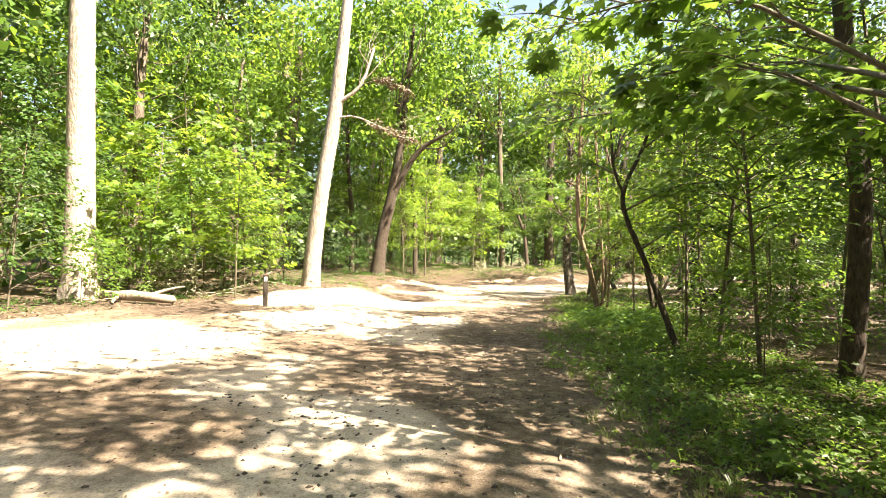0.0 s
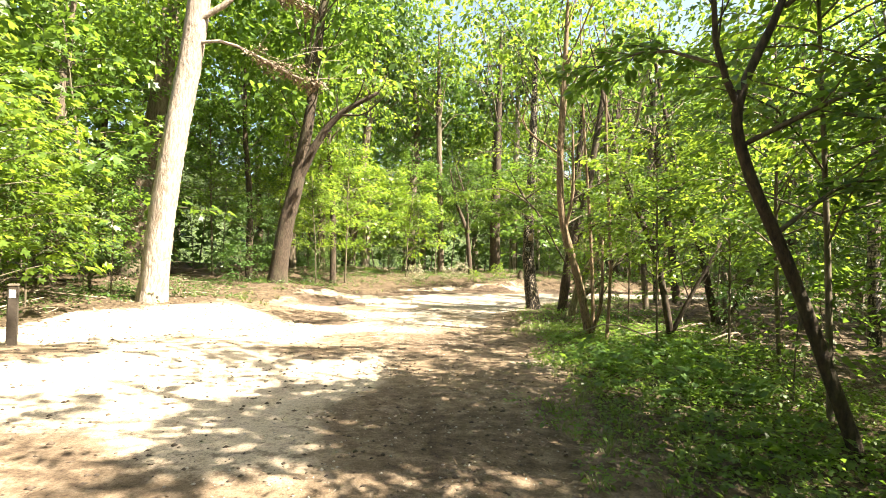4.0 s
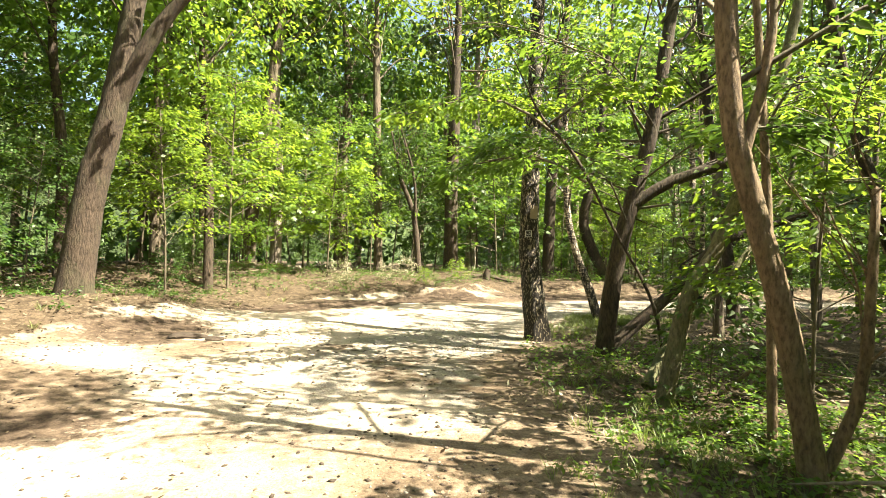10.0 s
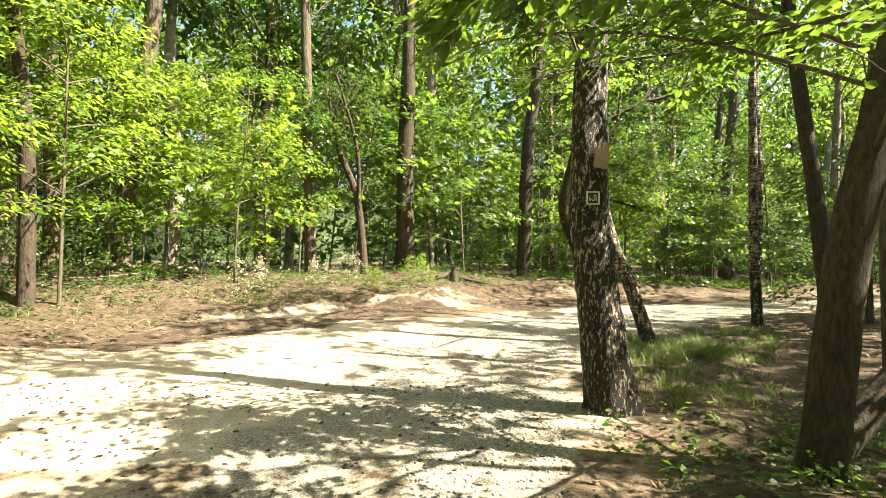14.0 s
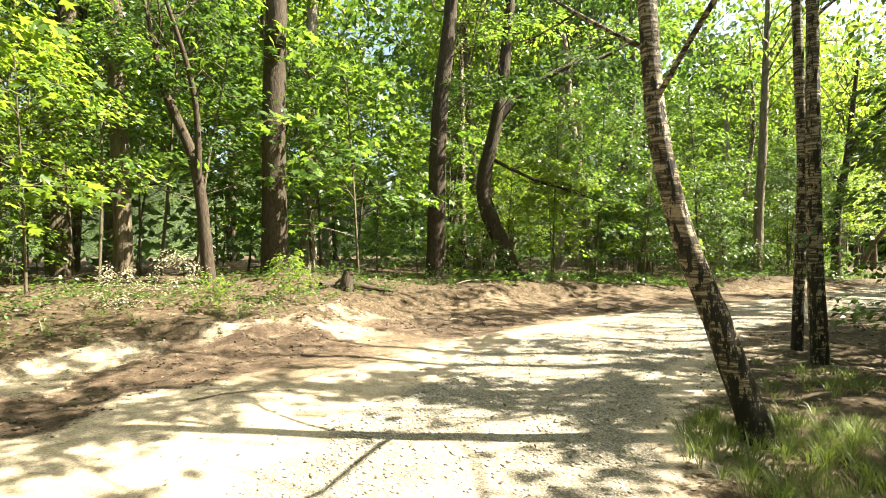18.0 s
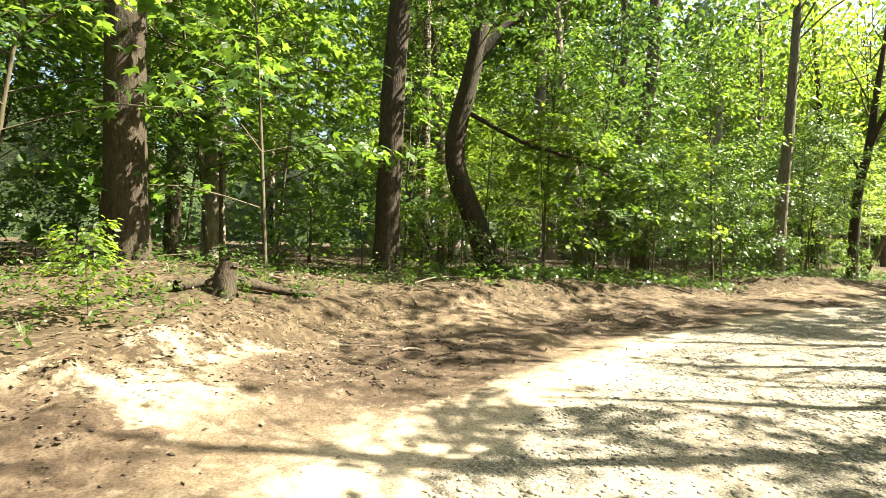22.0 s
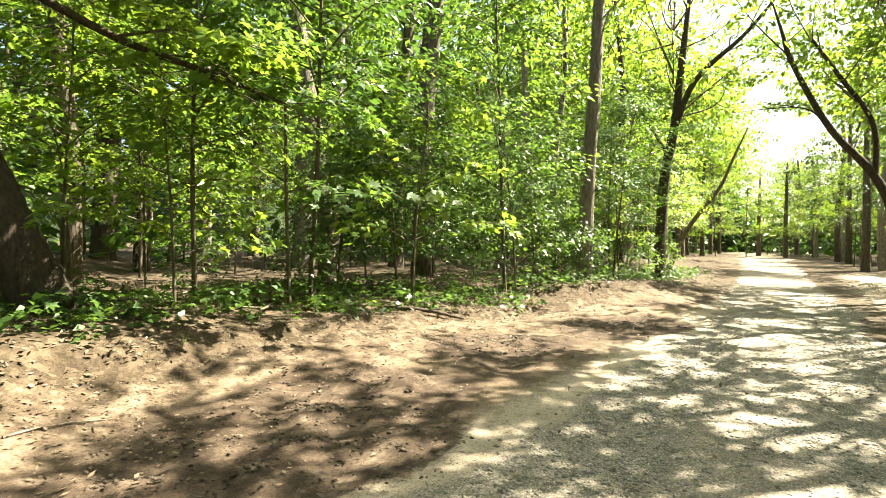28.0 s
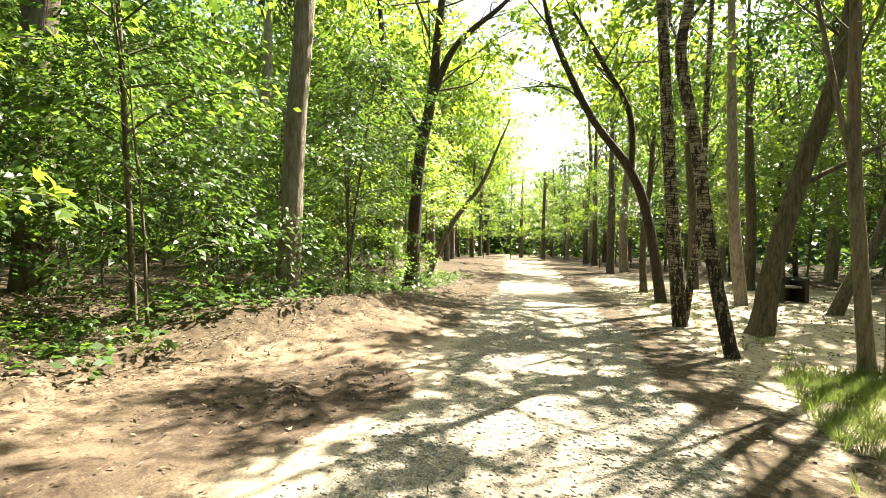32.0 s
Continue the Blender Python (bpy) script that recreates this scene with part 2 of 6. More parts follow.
STONE = plain("gravel_stone", (0.25, 0.222, 0.187), (0.46, 0.42, 0.365), 60)
CLOD = plain("soil_clod", (0.045, 0.031, 0.022), (0.11, 0.079, 0.055), 40)
LITTER = plain("dry_leaf", (0.125, 0.085, 0.053), (0.25, 0.182, 0.118), 20, 0.7)
PALE = leaf_material("withered_leaf", (0.30, 0.27, 0.19), (0.44, 0.40, 0.29), (0.45, 0.42, 0.28), 0.3)
TAN = plain("bare_wood", (0.40, 0.31, 0.20), (0.55, 0.45, 0.32), 25)
NAVY = plain("dark_plate", (0.02, 0.022, 0.03), (0.04, 0.042, 0.055), 50, 0.6, 0.1)
TWIG = plain("dry_twig", (0.16, 0.12, 0.085), (0.32, 0.26, 0.20), 20)
POST = plain("weathered_post", (0.05, 0.038, 0.028), (0.11, 0.085, 0.062), 25)
PAINT_W = plain("white_paint", (0.72, 0.71, 0.68), (0.80, 0.79, 0.76), 50, 0.6, 0.1)
RUST = plain("dark_metal", (0.03, 0.022, 0.018), (0.06, 0.045, 0.035), 20, 0.6)

# ---- tools ----
rng = np.random.default_rng(7)


def mesh(name, verts, faces, material, smooth=False):
    me = bpy.data.meshes.new(name)
    verts = np.asarray(verts, dtype=np.float32)
    if isinstance(faces, np.ndarray):
        k = faces.shape[1]
        me.vertices.add(len(verts))
        me.vertices.foreach_set("co", verts.ravel())
        me.loops.add(faces.size)
        me.loops.foreach_set("vertex_index", faces.astype(np.int32).ravel())
        me.polygons.add(len(faces))
        me.polygons.foreach_set("loop_start", np.arange(0, faces.size, k, dtype=np.int32))
        me.update(calc_edges=True)
    else:
        me.from_pydata(verts.tolist(), [], faces)
    me.materials.append(material)
    if smooth:
        me.polygons.foreach_set("use_smooth", np.ones(len(me.polygons), dtype=bool))
    return me


def part(name, me, parent, label=""):
    ob = new(name, me)
    ob.parent = parent
    return tagged(ob, label)


def thing(name, where, label, category, group="", kind="", turn=0.0, size=1.0):
    ob = new(name)
    ob.location, ob.rotation_euler, ob.scale = where, (0, 0, turn), (size, size, size)
    ob.empty_display_size = 0.2
    return tagged(ob, label, category, group, kind)


def spline(pts, n):
    """A smooth line of n points through pts (rows of any width)."""
    p = np.asarray(pts, float)
    q = np.vstack([2 * p[0] - p[1], p, 2 * p[-1] - p[-2]])
    u = np.linspace(0, len(p) - 1, n)
    i = np.minimum(u.astype(int), len(p) - 2)
    f = (u - i)[:, None]
    a, b, c, d = q[i], q[i + 1], q[i + 2], q[i + 3]
    return 0.5 * (2 * b + (c - a) * f + (2 * a - 5 * b + 4 * c - d) * f * f + (3 * b - a - 3 * c + d) * f ** 3)


def tube(pts, sides=10, rings=0, flare=0.0, rough=0.0, seed=0, ridges=0.0):
    """A round limb along rows of x, y, z, radius; flare widens its foot into root spurs, rough roughens its girth."""
    p = np.asarray(pts, float)
    length = np.linalg.norm(np.diff(p[:, :3], axis=0), axis=1).sum()
    rings = rings or max(4, int(length / 0.3))
    s = spline(p, rings)
    c, r = s[:, :3], np.maximum(s[:, 3], 0.002)
    tan = np.gradient(c, axis=0)
    tan /= np.linalg.norm(tan, axis=1)[:, None] + 1e-9
    ref = np.array([0.0, 1.0, 0.0]) if abs(tan[:, 1]).mean() < 0.8 else np.array([1.0, 0.0, 0.0])
    u = np.cross(tan, ref)
    u /= np.linalg.norm(u, axis=1)[:, None]
    w = np.cross(tan, u)
    a = np.linspace(0, 2 * np.pi, sides, endpoint=False)
    along = np.r_[0, np.cumsum(np.linalg.norm(np.diff(c, axis=0), axis=1))]
    g = np.random.default_rng(seed)
    k = np.ones((rings, sides))
    if rough:
        k += rough * g.standard_normal((rings, sides)) + 1.5 * rough * np.sin(3 * a + g.uniform(0, 6))[None] * np.sin(along * 1.3 + g.uniform(0, 6))[:, None]
    if ridges:
        turn = g.uniform(0, 6) + 0.5 * np.sin(along * 0.9)
        k -= ridges * np.abs(np.sin(4.5 * a[None] + turn[:, None] + 0.4 * np.sin(along * 3.1)[:, None]))
    if flare:
        k += flare * np.exp(-along / (1.2 * r[0]))[:, None] * (0.6 + 0.5 * np.sin(4 * a + g.uniform(0, 6)) + 0.3 * np.sin(7 * a + g.uniform(0, 6)))[None]
    v = c[:, None] + (r[:, None] * k)[:, :, None] * (np.cos(a)[None, :, None] * u[:, None] + np.sin(a)[None, :, None] * w[:, None])
    v = np.vstack([v.reshape(-1, 3), c[-1] + tan[-1] * r[-1]])
    i, j = np.meshgrid(np.arange(rings - 1), np.arange(sides), indexing="ij")
    i, j = i.ravel(), j.ravel()
    n = (j + 1) % sides
    f = np.stack([i * sides + j, i * sides + n, (i + 1) * sides + n, (i + 1) * sides + j], 1)
    cap = np.stack([(rings - 1) * sides + np.arange(sides), (rings - 1) * sides + (np.arange(sides) + 1) % sides, np.full(sides, len(v) - 1), np.full(sides, len(v) - 1)], 1)
    return v, f, cap[:, :3]


def tubes(name, lines, material, sides=6, **kw):
    """Several limbs joined into one mesh."""
    vs, fs, at = [], [], 0
    for n, line in enumerate(lines):
        v, f, cap = tube(line, sides, seed=n, **kw)
        vs.append(v)
        fs += [tuple(x) for x in (f + at).tolist()] + [tuple(x) for x in (cap + at).tolist()]
        at += len(v)
    return mesh(name, np.vstack(vs), fs, material, True)


def blades(p, way, up, long, wide, droop=0.25, shape="kite"):
    """Leaves from points p along way, facing up: folded kites, or broader ovals with a tip."""
    way = way / (np.linalg.norm(way, axis=1)[:, None] + 1e-9)
    side = np.cross(way, up)
    side /= np.linalg.norm(side, axis=1)[:, None] + 1e-9
    nrm = np.cross(side, way)
    L, Wd = long[:, None], wide[:, None]
    n = len(p)
    if shape == "kite":
        v = np.stack([p, p + 0.45 * L * way + 0.5 * Wd * side + 0.12 * Wd * nrm, p + L * way - droop * L * nrm, p + 0.45 * L * way - 0.5 * Wd * side + 0.12 * Wd * nrm], 1)
        return v.reshape(-1, 3), np.arange(4 * n).reshape(n, 4)
    if shape == "palm":
        rim = ((0.0, 0.0), (0.12, 0.52), (0.36, 0.24), (0.72, 0.46), (0.66, 0.14), (1.0, 0.0), (0.66, -0.14), (0.72, -0.46), (0.36, -0.24), (0.12, -0.52))
        v = np.stack([p + a * L * way + 1.75 * b * Wd * side - (droop * a * a + 0.25 * abs(b)) * L * nrm for a, b in rim], 1)
        i = np.arange(n)[:, None] * 10
        return v.reshape(-1, 3), np.stack([i[:, 0][:, None] + np.array([0, k, k + 1]) for k in range(1, 9)], 1).reshape(-1, 3)
    v = np.stack([p, p + 0.28 * L * way + 0.46 * Wd * side + 0.1 * Wd * nrm, p + 0.66 * L * way + 0.40 * Wd * side - 0.3 * droop * L * nrm, p + L * way - droop * L * nrm,
                  p + 0.66 * L * way - 0.40 * Wd * side - 0.3 * droop * L * nrm, p + 0.28 * L * way - 0.46 * Wd * side + 0.1 * Wd * nrm], 1)
    i = np.arange(n)[:, None] * 6
    f = np.stack([i + [0, 1, 2, 3], i + [0, 3, 4, 5]], 1).reshape(-1, 4)
    return v.reshape(-1, 3), f


def unit(n, g, flat=1.0):
    d = g.standard_normal((n, 3))
    d[:, 2] *= flat
    return d / np.linalg.norm(d, axis=1)[:, None]


# ---- plan of the ground ----
RIGHT_EDGE = [(1.2, -40), (1.0, -6), (0.8, 4.5), (0.5, 8), (0.45, 11), (0.9, 15.5), (0.9, 18), (1.0, 20.5), (1.3, 21.7), (1.9, 23.3), (3.0, 25.2), (4.2, 26.2), (6, 27.7), (9.4, 29.2), (13, 29.9), (17, 30.5), (20, 31), (24, 32.2), (32, 34.3), (50, 39.5), (90, 52)]
LEFT_EDGE = [(-10, -40), (-9.6, -6), (-9.4, 7), (-8.8, 11), (-6.6, 15.0), (-5.4, 18.5), (-5.4, 22), (-4.4, 25), (-3.2, 28.5), (-0.6, 30.8), (1.6, 31.0), (3.2, 32.8), (5, 34.2), (8, 35.2), (10.7, 36.0), (14, 36.7), (18, 36.6), (21, 36.2), (25, 37), (30.6, 38.6), (50, 45), (90, 58)]
TRACK = np.array(RIGHT_EDGE + LEFT_EDGE[::-1], float)
YARD = np.array([(16.5, 30.6), (19, 28.6), (21, 25), (27, 23), (34, 25), (40, 30), (40, 36), (28, 33.6), (20, 31.4)], float)
GRAVEL_LINE = np.array([(-0.8, -30), (-0.6, 2), (-0.9, 10), (-0.9, 17), (-0.4, 21), (1.2, 25.2), (4.5, 28.6), (9, 31), (13.5, 31.9), (20, 33.2), (30, 36.1), (50, 42), (90, 55)], float)
SOIL_LINE = np.array([(-3.4, 27), (-0.4, 29.8), (3.5, 31.2), (5.2, 32.1), (8.5, 33.6), (10.4, 34.0), (13.2, 34.7), (16.4, 34.7), (19, 35.1)], float)
SOIL_SPOTS = [(-7.6, 11.4, 1.3), (-4.3, 22.7, 0.9), (-3.6, 17.8, 0.6), (-2.2, 27.6, 0.9), (-1.0, 28.1, 0.6), (0.0, 29.3, 0.7), (0.8, 29.9, 0.5), (1.6, 30.2, 0.6), (3.4, 31.5, 0.5), (4.2, 31.7, 0.7), (4.7, 32.4, 0.7), (5.3, 32.4, 0.7), (7.7, 33.3, 0.6), (9.0, 33.7, 0.7), (9.5, 33.7, 0.8), (10.1, 33.3, 0.6), (10.6, 34.5, 0.7), (13.2, 34.8, 0.7), (15.9, 34.9, 0.6), (16.5, 34.55, 0.6), (17.1, 34.45, 0.5)]
LEVELS = np.array([(-7.2, 17.1, 0.5), (-6.5, 23.9, 0.58), (-3.6, 22, 0.05), (-5.8, 12.1, 0.2), (6.1, 37.2, 0.65), (8.6, 37.3, 0.57), (19.6, 37.6, 0.42), (26, 38.5, 0.12), (1.5, 32.8, 0.5), (0.35, 34.2, 0.8), (-7.6, 33.5, 1.0), (-5.6, 32.7, 0.9), (1.6, 35, 0.98)] +
                  [(x, y, 0.0) for x, y in ((0, 0), (0, 6), (0, 12), (0, 17), (0, 21), (1, 25), (4, 29), (8, 31), (13, 32), (20, 33.5), (30, 36), (2.7, 21.2), (2.2, 16.6), (4, 17), (23, 31), (29, 29), (16.5, 35.5), (-3, 17), (-3, 10), (20, 22))] +
                  [(2, 22.6, 0.03), (4, 25.4, 0.05), (2.8, 10.7, -0.08), (4.5, 32, 0.08), (9.4, 34, 0.02), (10, 20, -0.1), (14, 14, -0.1), (8, 5, -0.1), (-3, 26, 0.1), (0, 29, 0.12), (-11.3, 12.6, 0.24), (-12, 24.5, 0.7), (-20, 35, 1.1), (6, 48, 0.9), (14.4, 41.1, 0.45), (30, 48, 0.5)])


def off_line(line, x, y):
    """Distance from points to a broken line."""
    best = np.full(np.shape(x), 1e9)
    for (ax, ay), (bx, by) in zip(line[:-1], line[1:]):
        dx, dy = bx - ax, by - ay
        k = np.clip(((x - ax) * dx + (y - ay) * dy) / (dx * dx + dy * dy), 0, 1)
        best = np.minimum(best, np.hypot(x - ax - k * dx, y - ay - k * dy))
    return best


def inside(poly, x, y):
    """Signed distance to a closed outline: positive inside."""
    hit = np.zeros(np.shape(x), bool)
    for (ax, ay), (bx, by) in zip(poly, np.roll(poly, -1, axis=0)):
        cross = (ay > y) != (by > y)
        with np.errstate(divide="ignore", invalid="ignore"):
            hit ^= cross & (x < (bx - ax) * (y - ay) / (by - ay) + ax)
    d = off_line(np.vstack([poly, poly[:1]]), x, y)
    return np.where(hit, d, -d)


def level(x, y):
    """Height of the lie of the land, without small unevenness."""
    x, y = np.asarray(x, float), np.asarray(y, float)
    num, den = np.zeros(x.shape), np.zeros(x.shape)
    for a, b, h in LEVELS:
        w = 1 / ((x - a) ** 2 + (y - b) ** 2 + 1.6) ** 2
        num, den = num + w * h, den + w
    return num / den


def ripple(x, y, s):
    return (np.sin(x * 1.7 * s + 1.3 * np.sin(y * 1.1 * s)) * np.sin(y * 1.9 * s + 0.7 + np.sin(x * 0.9 * s)) + 0.5 * np.sin(x * 4.1 * s + y * 2.3 * s) * np.sin(y * 3.7 * s - x * 1.9 * s))


def soil_share(x, y):
    """Where the soil lies churned and bare."""
    return sum(0.95 * np.exp(-((x - a) ** 2 + (y - b) ** 2) / r ** 2) for a, b, r in SOIL_SPOTS)


def height(x, y):
    x, y = np.asarray(x, float), np.asarray(y, float)
    z = level(x, y)
    d = inside(TRACK, x, y)
    free = np.clip((0.3 - d) / 1.2, 0, 1)
    z = z + free * (0.05 * ripple(x, y, 0.8) + 0.03 * ripple(x + 9, y, 2.3))
    z = z + (1 - free) * 0.012 * ripple(x, y, 1.3)
    s = off_line(SOIL_LINE, x, y)
    north = np.clip((y - 0.2 * x - 29.0) / 1.5, 0, 1)
    cut = -d + 0.22 * ripple(x, y, 1.6) + 0.1 * ripple(x, y, 4.1)
    z = z + north * 0.13 * np.clip(cut / 0.16 + 0.5, 0, 1) * np.exp(-np.maximum(cut, 0) / 0.8)
    z = z + 0.03 * np.minimum(soil_share(x, y), 1) * ripple(x + 1, y, 3.4) * np.clip(d, 0, 1)
    return z + np.exp(-(s / 0.55) ** 2) * 0.035 * ripple(x, y + 3, 4.0) - np.exp(-((s - 0.5) / 0.3) ** 2) * 0.03


def at(x, y):
    return float(height(np.array([x]), np.array([y]))[0])


def gravel_share(x, y):
    """Loose gravel lies in two broken bands beside the wheel tracks."""
    return np.clip(0.95 - 0.8 * ((off_line(GRAVEL_LINE, x, y) - 0.7) / 0.6) ** 2 + 0.3 * ripple(x, y, 1.5) + 0.3 * ripple(x, y, 0.6), 0.55 * (off_line(GRAVEL_LINE, x, y) < 1.1), 1)


# ---- ground ----
def build_ground():
    def ticks(a, b, step):
        mid = np.arange(a, b, step)
        far = np.cumsum(0.3 * 1.32 ** np.arange(1, 26))
        return np.r_[a - far[::-1], mid, mid[-1] + far]

    gx, gy = ticks(-13, 33, 0.19), ticks(-4, 42, 0.19)
    X, Y = np.meshgrid(gx, gy)
    near = (np.abs(X - 10) < 60) & (np.abs(Y - 20) < 60)
    Z = np.where(near, height(X, Y), level(X, Y))
    v = np.stack([X, Y, Z], -1).reshape(-1, 3)
    nx, ny = len(gx), len(gy)
    i = (np.arange(ny - 1)[:, None] * nx + np.arange(nx - 1)[None]).ravel()
    me = mesh("ground", v, np.stack([i, i + 1, i + 1 + nx, i + nx], 1), GROUND, True)
    d, yard = inside(TRACK, X, Y), inside(YARD, X, Y)
    share = {"track": np.maximum(np.clip(0.5 + 0.55 * (d - (0.25 + 1.2 * np.clip((X - 2) / 4, 0, 1)) * (Y > 0.2 * X + 27) + 0.28 * ripple(X, Y, 1.4)), 0, 1), np.clip(0.5 + 0.5 * yard, 0, 1) * 0.72),
             "gravel": gravel_share(X, Y) * np.clip(0.3 + (Y - 15) / 13, 0.12, 0.95),
             "verge": np.clip(0.4 + 0.45 * ripple(X, Y + 5, 0.45) + 0.4 * np.clip(X + 1.6, 0, 1.2), 0, 0.85) * (Y < 22) * np.clip(1 + d, 0, 1) + np.clip(0.75 + (X - 4) / 8, 0.7, 1.1) * np.clip((off_line(GRAVEL_LINE, X, Y) - 1.0) / 1.4, 0, 1) * np.clip((Y + 0.25 * X - 26.5) / 3, 0, 1) * np.clip(0.25 + 0.5 * d, 0, 0.85),
             "soil": 0.85 * soil_share(X, Y) + np.clip(1.15 - off_line(SOIL_LINE, X, Y) / 1.2, 0, 1) * (0.56 + 0.3 * ripple(X, Y, 0.7)) + np.clip(0.1 + 0.4 * ripple(X, Y + 5, 0.4), 0, 0.4) * (Y < 27)}
    for key, val in share.items():
        me.attributes.new(key, "FLOAT", "POINT").data.foreach_set("value", val.astype(np.float32).ravel())
    return tagged(new("ground", me), "sandy forest track with gravel, churned soil and leaf mould", "ground", kind="structure")


build_ground()

# places where the sun comes through gaps in the leaf roof (x, y, radius)
GAPS = [(-9.7, 9.7, 1.9), (-3.5, 7.7, 0.4), (-1.3, 6.9, 0.4), (-3.0, 16.4, 0.9), (-0.6, 24.4, 1.4), (-6.7, 14.1, 0.9), (-3.4, 10.6, 0.4), (-2.8, 11.2, 0.3), (-0.3, 17.6, 0.4), (-3.0, 15.2, 1.0), (-5.0, 16.1, 0.7), (-4.2, 20.8, 0.8), (-2.1, 17.1, 0.6), (-3.1, 21.5, 0.7), (-2.9, 23.6, 0.6), (-2.2, 22.2, 0.6)]
GAPS += [(1.3, 26.6, 1.2), (-0.2, 20.7, 0.3), (-1.1, 26.3, 0.5), (6.4, 30.9, 0.8), (3.8, 28.7, 0.7), (1.9, 27.0, 0.6), (1.5, 28.8, 0.4), (9.1, 31.1, 0.9), (1.7, 30.7, 0.5), (5.7, 30.6, 0.7), (1.8, 30.4, 0.4), (7.5, 32.0, 0.8), (8.8, 31.8, 0.6), (10.4, 30.9, 0.7), (6.4, 31.9, 0.4)]
GAPS += [(2.0, 6.0, 0.4), (2.6, 12.0, 0.8), (3.2, 15.0, 0.8), (1.5, 9.0, 0.4), (1.6, 32.2, 0.8), (3.0, 31.7, 0.9), (7.0, 29.6, 0.8), (4.6, 28.6, 0.6), (8.4, 30.2, 0.8), (2.4, 18.4, 0.7), (3.6, 23.8, 0.9), (18.6, 29.6, 0.7)]
GAPS += [(2.6, 31.8, 0.8), (3.3, 32.7, 0.4), (2.8, 30.9, 0.7), (3.5, 30.7, 0.5), (5.4, 30.9, 0.7), (6.0, 30.4, 0.7), (9.5, 31.4, 0.8), (1.5, 27.1, 0.7), (2.6, 26.6, 0.4), (2.0, 29.8, 0.6), (11.2, 30.6, 0.6), (15.8, 32.0, 0.4), (14.3, 33.0, 0.4)]
GAPS += [(-3.5, 9.5, 0.8), (-5.2, 8.5, 0.8), (-1.5, 9.0, 0.4), (-4.6, 11.6, 0.8), (-2.0, 12.6, 0.6), (-1.0, 14.4, 0.4)]
GAPS += [(1.0, 30.5, 1.0), (2.3, 29.6, 0.7), (0.3, 29.7, 0.8), (18.6, 33.2, 0.5), (15.0, 31.9, 0.35), (21.2, 33.4, 0.4), (17.2, 35.2, 0.5)]
GAPS += [(16.6, 32.5, 0.5), (12.5, 31.5, 0.4), (11.2, 34.3, 0.4), (16.5, 36.5, 0.7), (13.1, 34.7, 0.4), (37.1, 36.7, 1.5), (24.5, 34.0, 0.8), (30.0, 35.8, 1.2), (18.7, 30.8, 0.5), (19.5, 35.8, 0.6), (14.5, 34.6, 0.4), (-11.0, 12.2, 1.2), (-6.4, 16.6, 0.8)]


def in_gap(x, y, z, more=0.25):
    """Whether leaves at these places would shade a gap."""
    k = 1 / math.tan(radians(SUN_EL))
    sx, sy = x - z * k * math.sin(radians(SUN_AZ)), y - z * k * math.cos(radians(SUN_AZ))
    fleck = ripple(sx, sy, 2.3) + 0.8 * ripple(sx + 3, sy - 5, 5.3) + 0.45 * ripple(sx, sy, 0.33) > np.where(sy < 4.2, 1.05, np.where(sy < 9, 0.72, np.where((sy > 18.8) & (sy < 22.5) & (sx > -0.4), 1.3, np.where(sy < 26, 0.85, 0.45))))
    hit = fleck & (off_line(GRAVEL_LINE, sx, sy) < 5.5)
    for a, b, r in GAPS:
        hit |= (sx - a) ** 2 + (sy - b) ** 2 < (r + (more if r > 0.55 else 0.3 * more)) ** 2
    return hit



def thin_roof(x, y, z):
    """How thin the leaf roof is where leaves at these places stand between the sun and the road or the thicket."""
    k = 1 / math.tan(radians(SUN_EL))
    sx, sy = x - z * k * math.sin(radians(SUN_AZ)), y - z * k * math.cos(radians(SUN_AZ))
    road = (off_line(GRAVEL_LINE, sx, sy) < 4.5) & (sy > 23) & (sy < 46)
    thicket = (sx > 0.2) & (sx < 7) & (sy > -1) & (sy <= 23)
    over = sy - 0.2 * sx - 31.5
    bank = (over > 3.8) & (over < 11) & (sx > -9) & (sx < 24)
    west = (sx > -18) & (sx < -10) & (sy > 13) & (sy < 23)
    start = (sx > -9) & (sx < 1.5) & (sy > -1) & (sy < 9)
    glade = (sx > 25) & (sx < 38) & (sy > 23) & (sy < 33)
    return np.where(road, np.where(sx < 14, 0.14, 0.06), np.where(thicket, 0.5, np.where(glade | west, 0.5, np.where(bank & (sx < 12), 0.66, np.where(bank, 0.4, np.where(start, np.where((sx > -2.6) & (sy > 3.8), 0.32, 0.1), 0.0))))))


GAPS += [(44, 41.0, 2.5), (52, 43.0, 3.0), (60, 45.5, 3.5), (68, 46.0, 4.0)]
GAPS += [(4.0, 25.2, 0.5), (18.2, 30.0, 0.9), (17.0, 31.2, 0.7)]
GAPS += [(3.1, 17.9, 0.5), (2.6, 19.5, 0.6), (3.9, 19.9, 0.6), (4.5, 16.0, 0.6), (5.5, 18.4, 0.7), (4.4, 22.0, 0.7), (3.5, 13.0, 0.5), (2.4, 16.1, 0.5), (1.2, 18.6, 0.4), (0.8, 21.2, 0.4)]

# ---- leaf masses ----


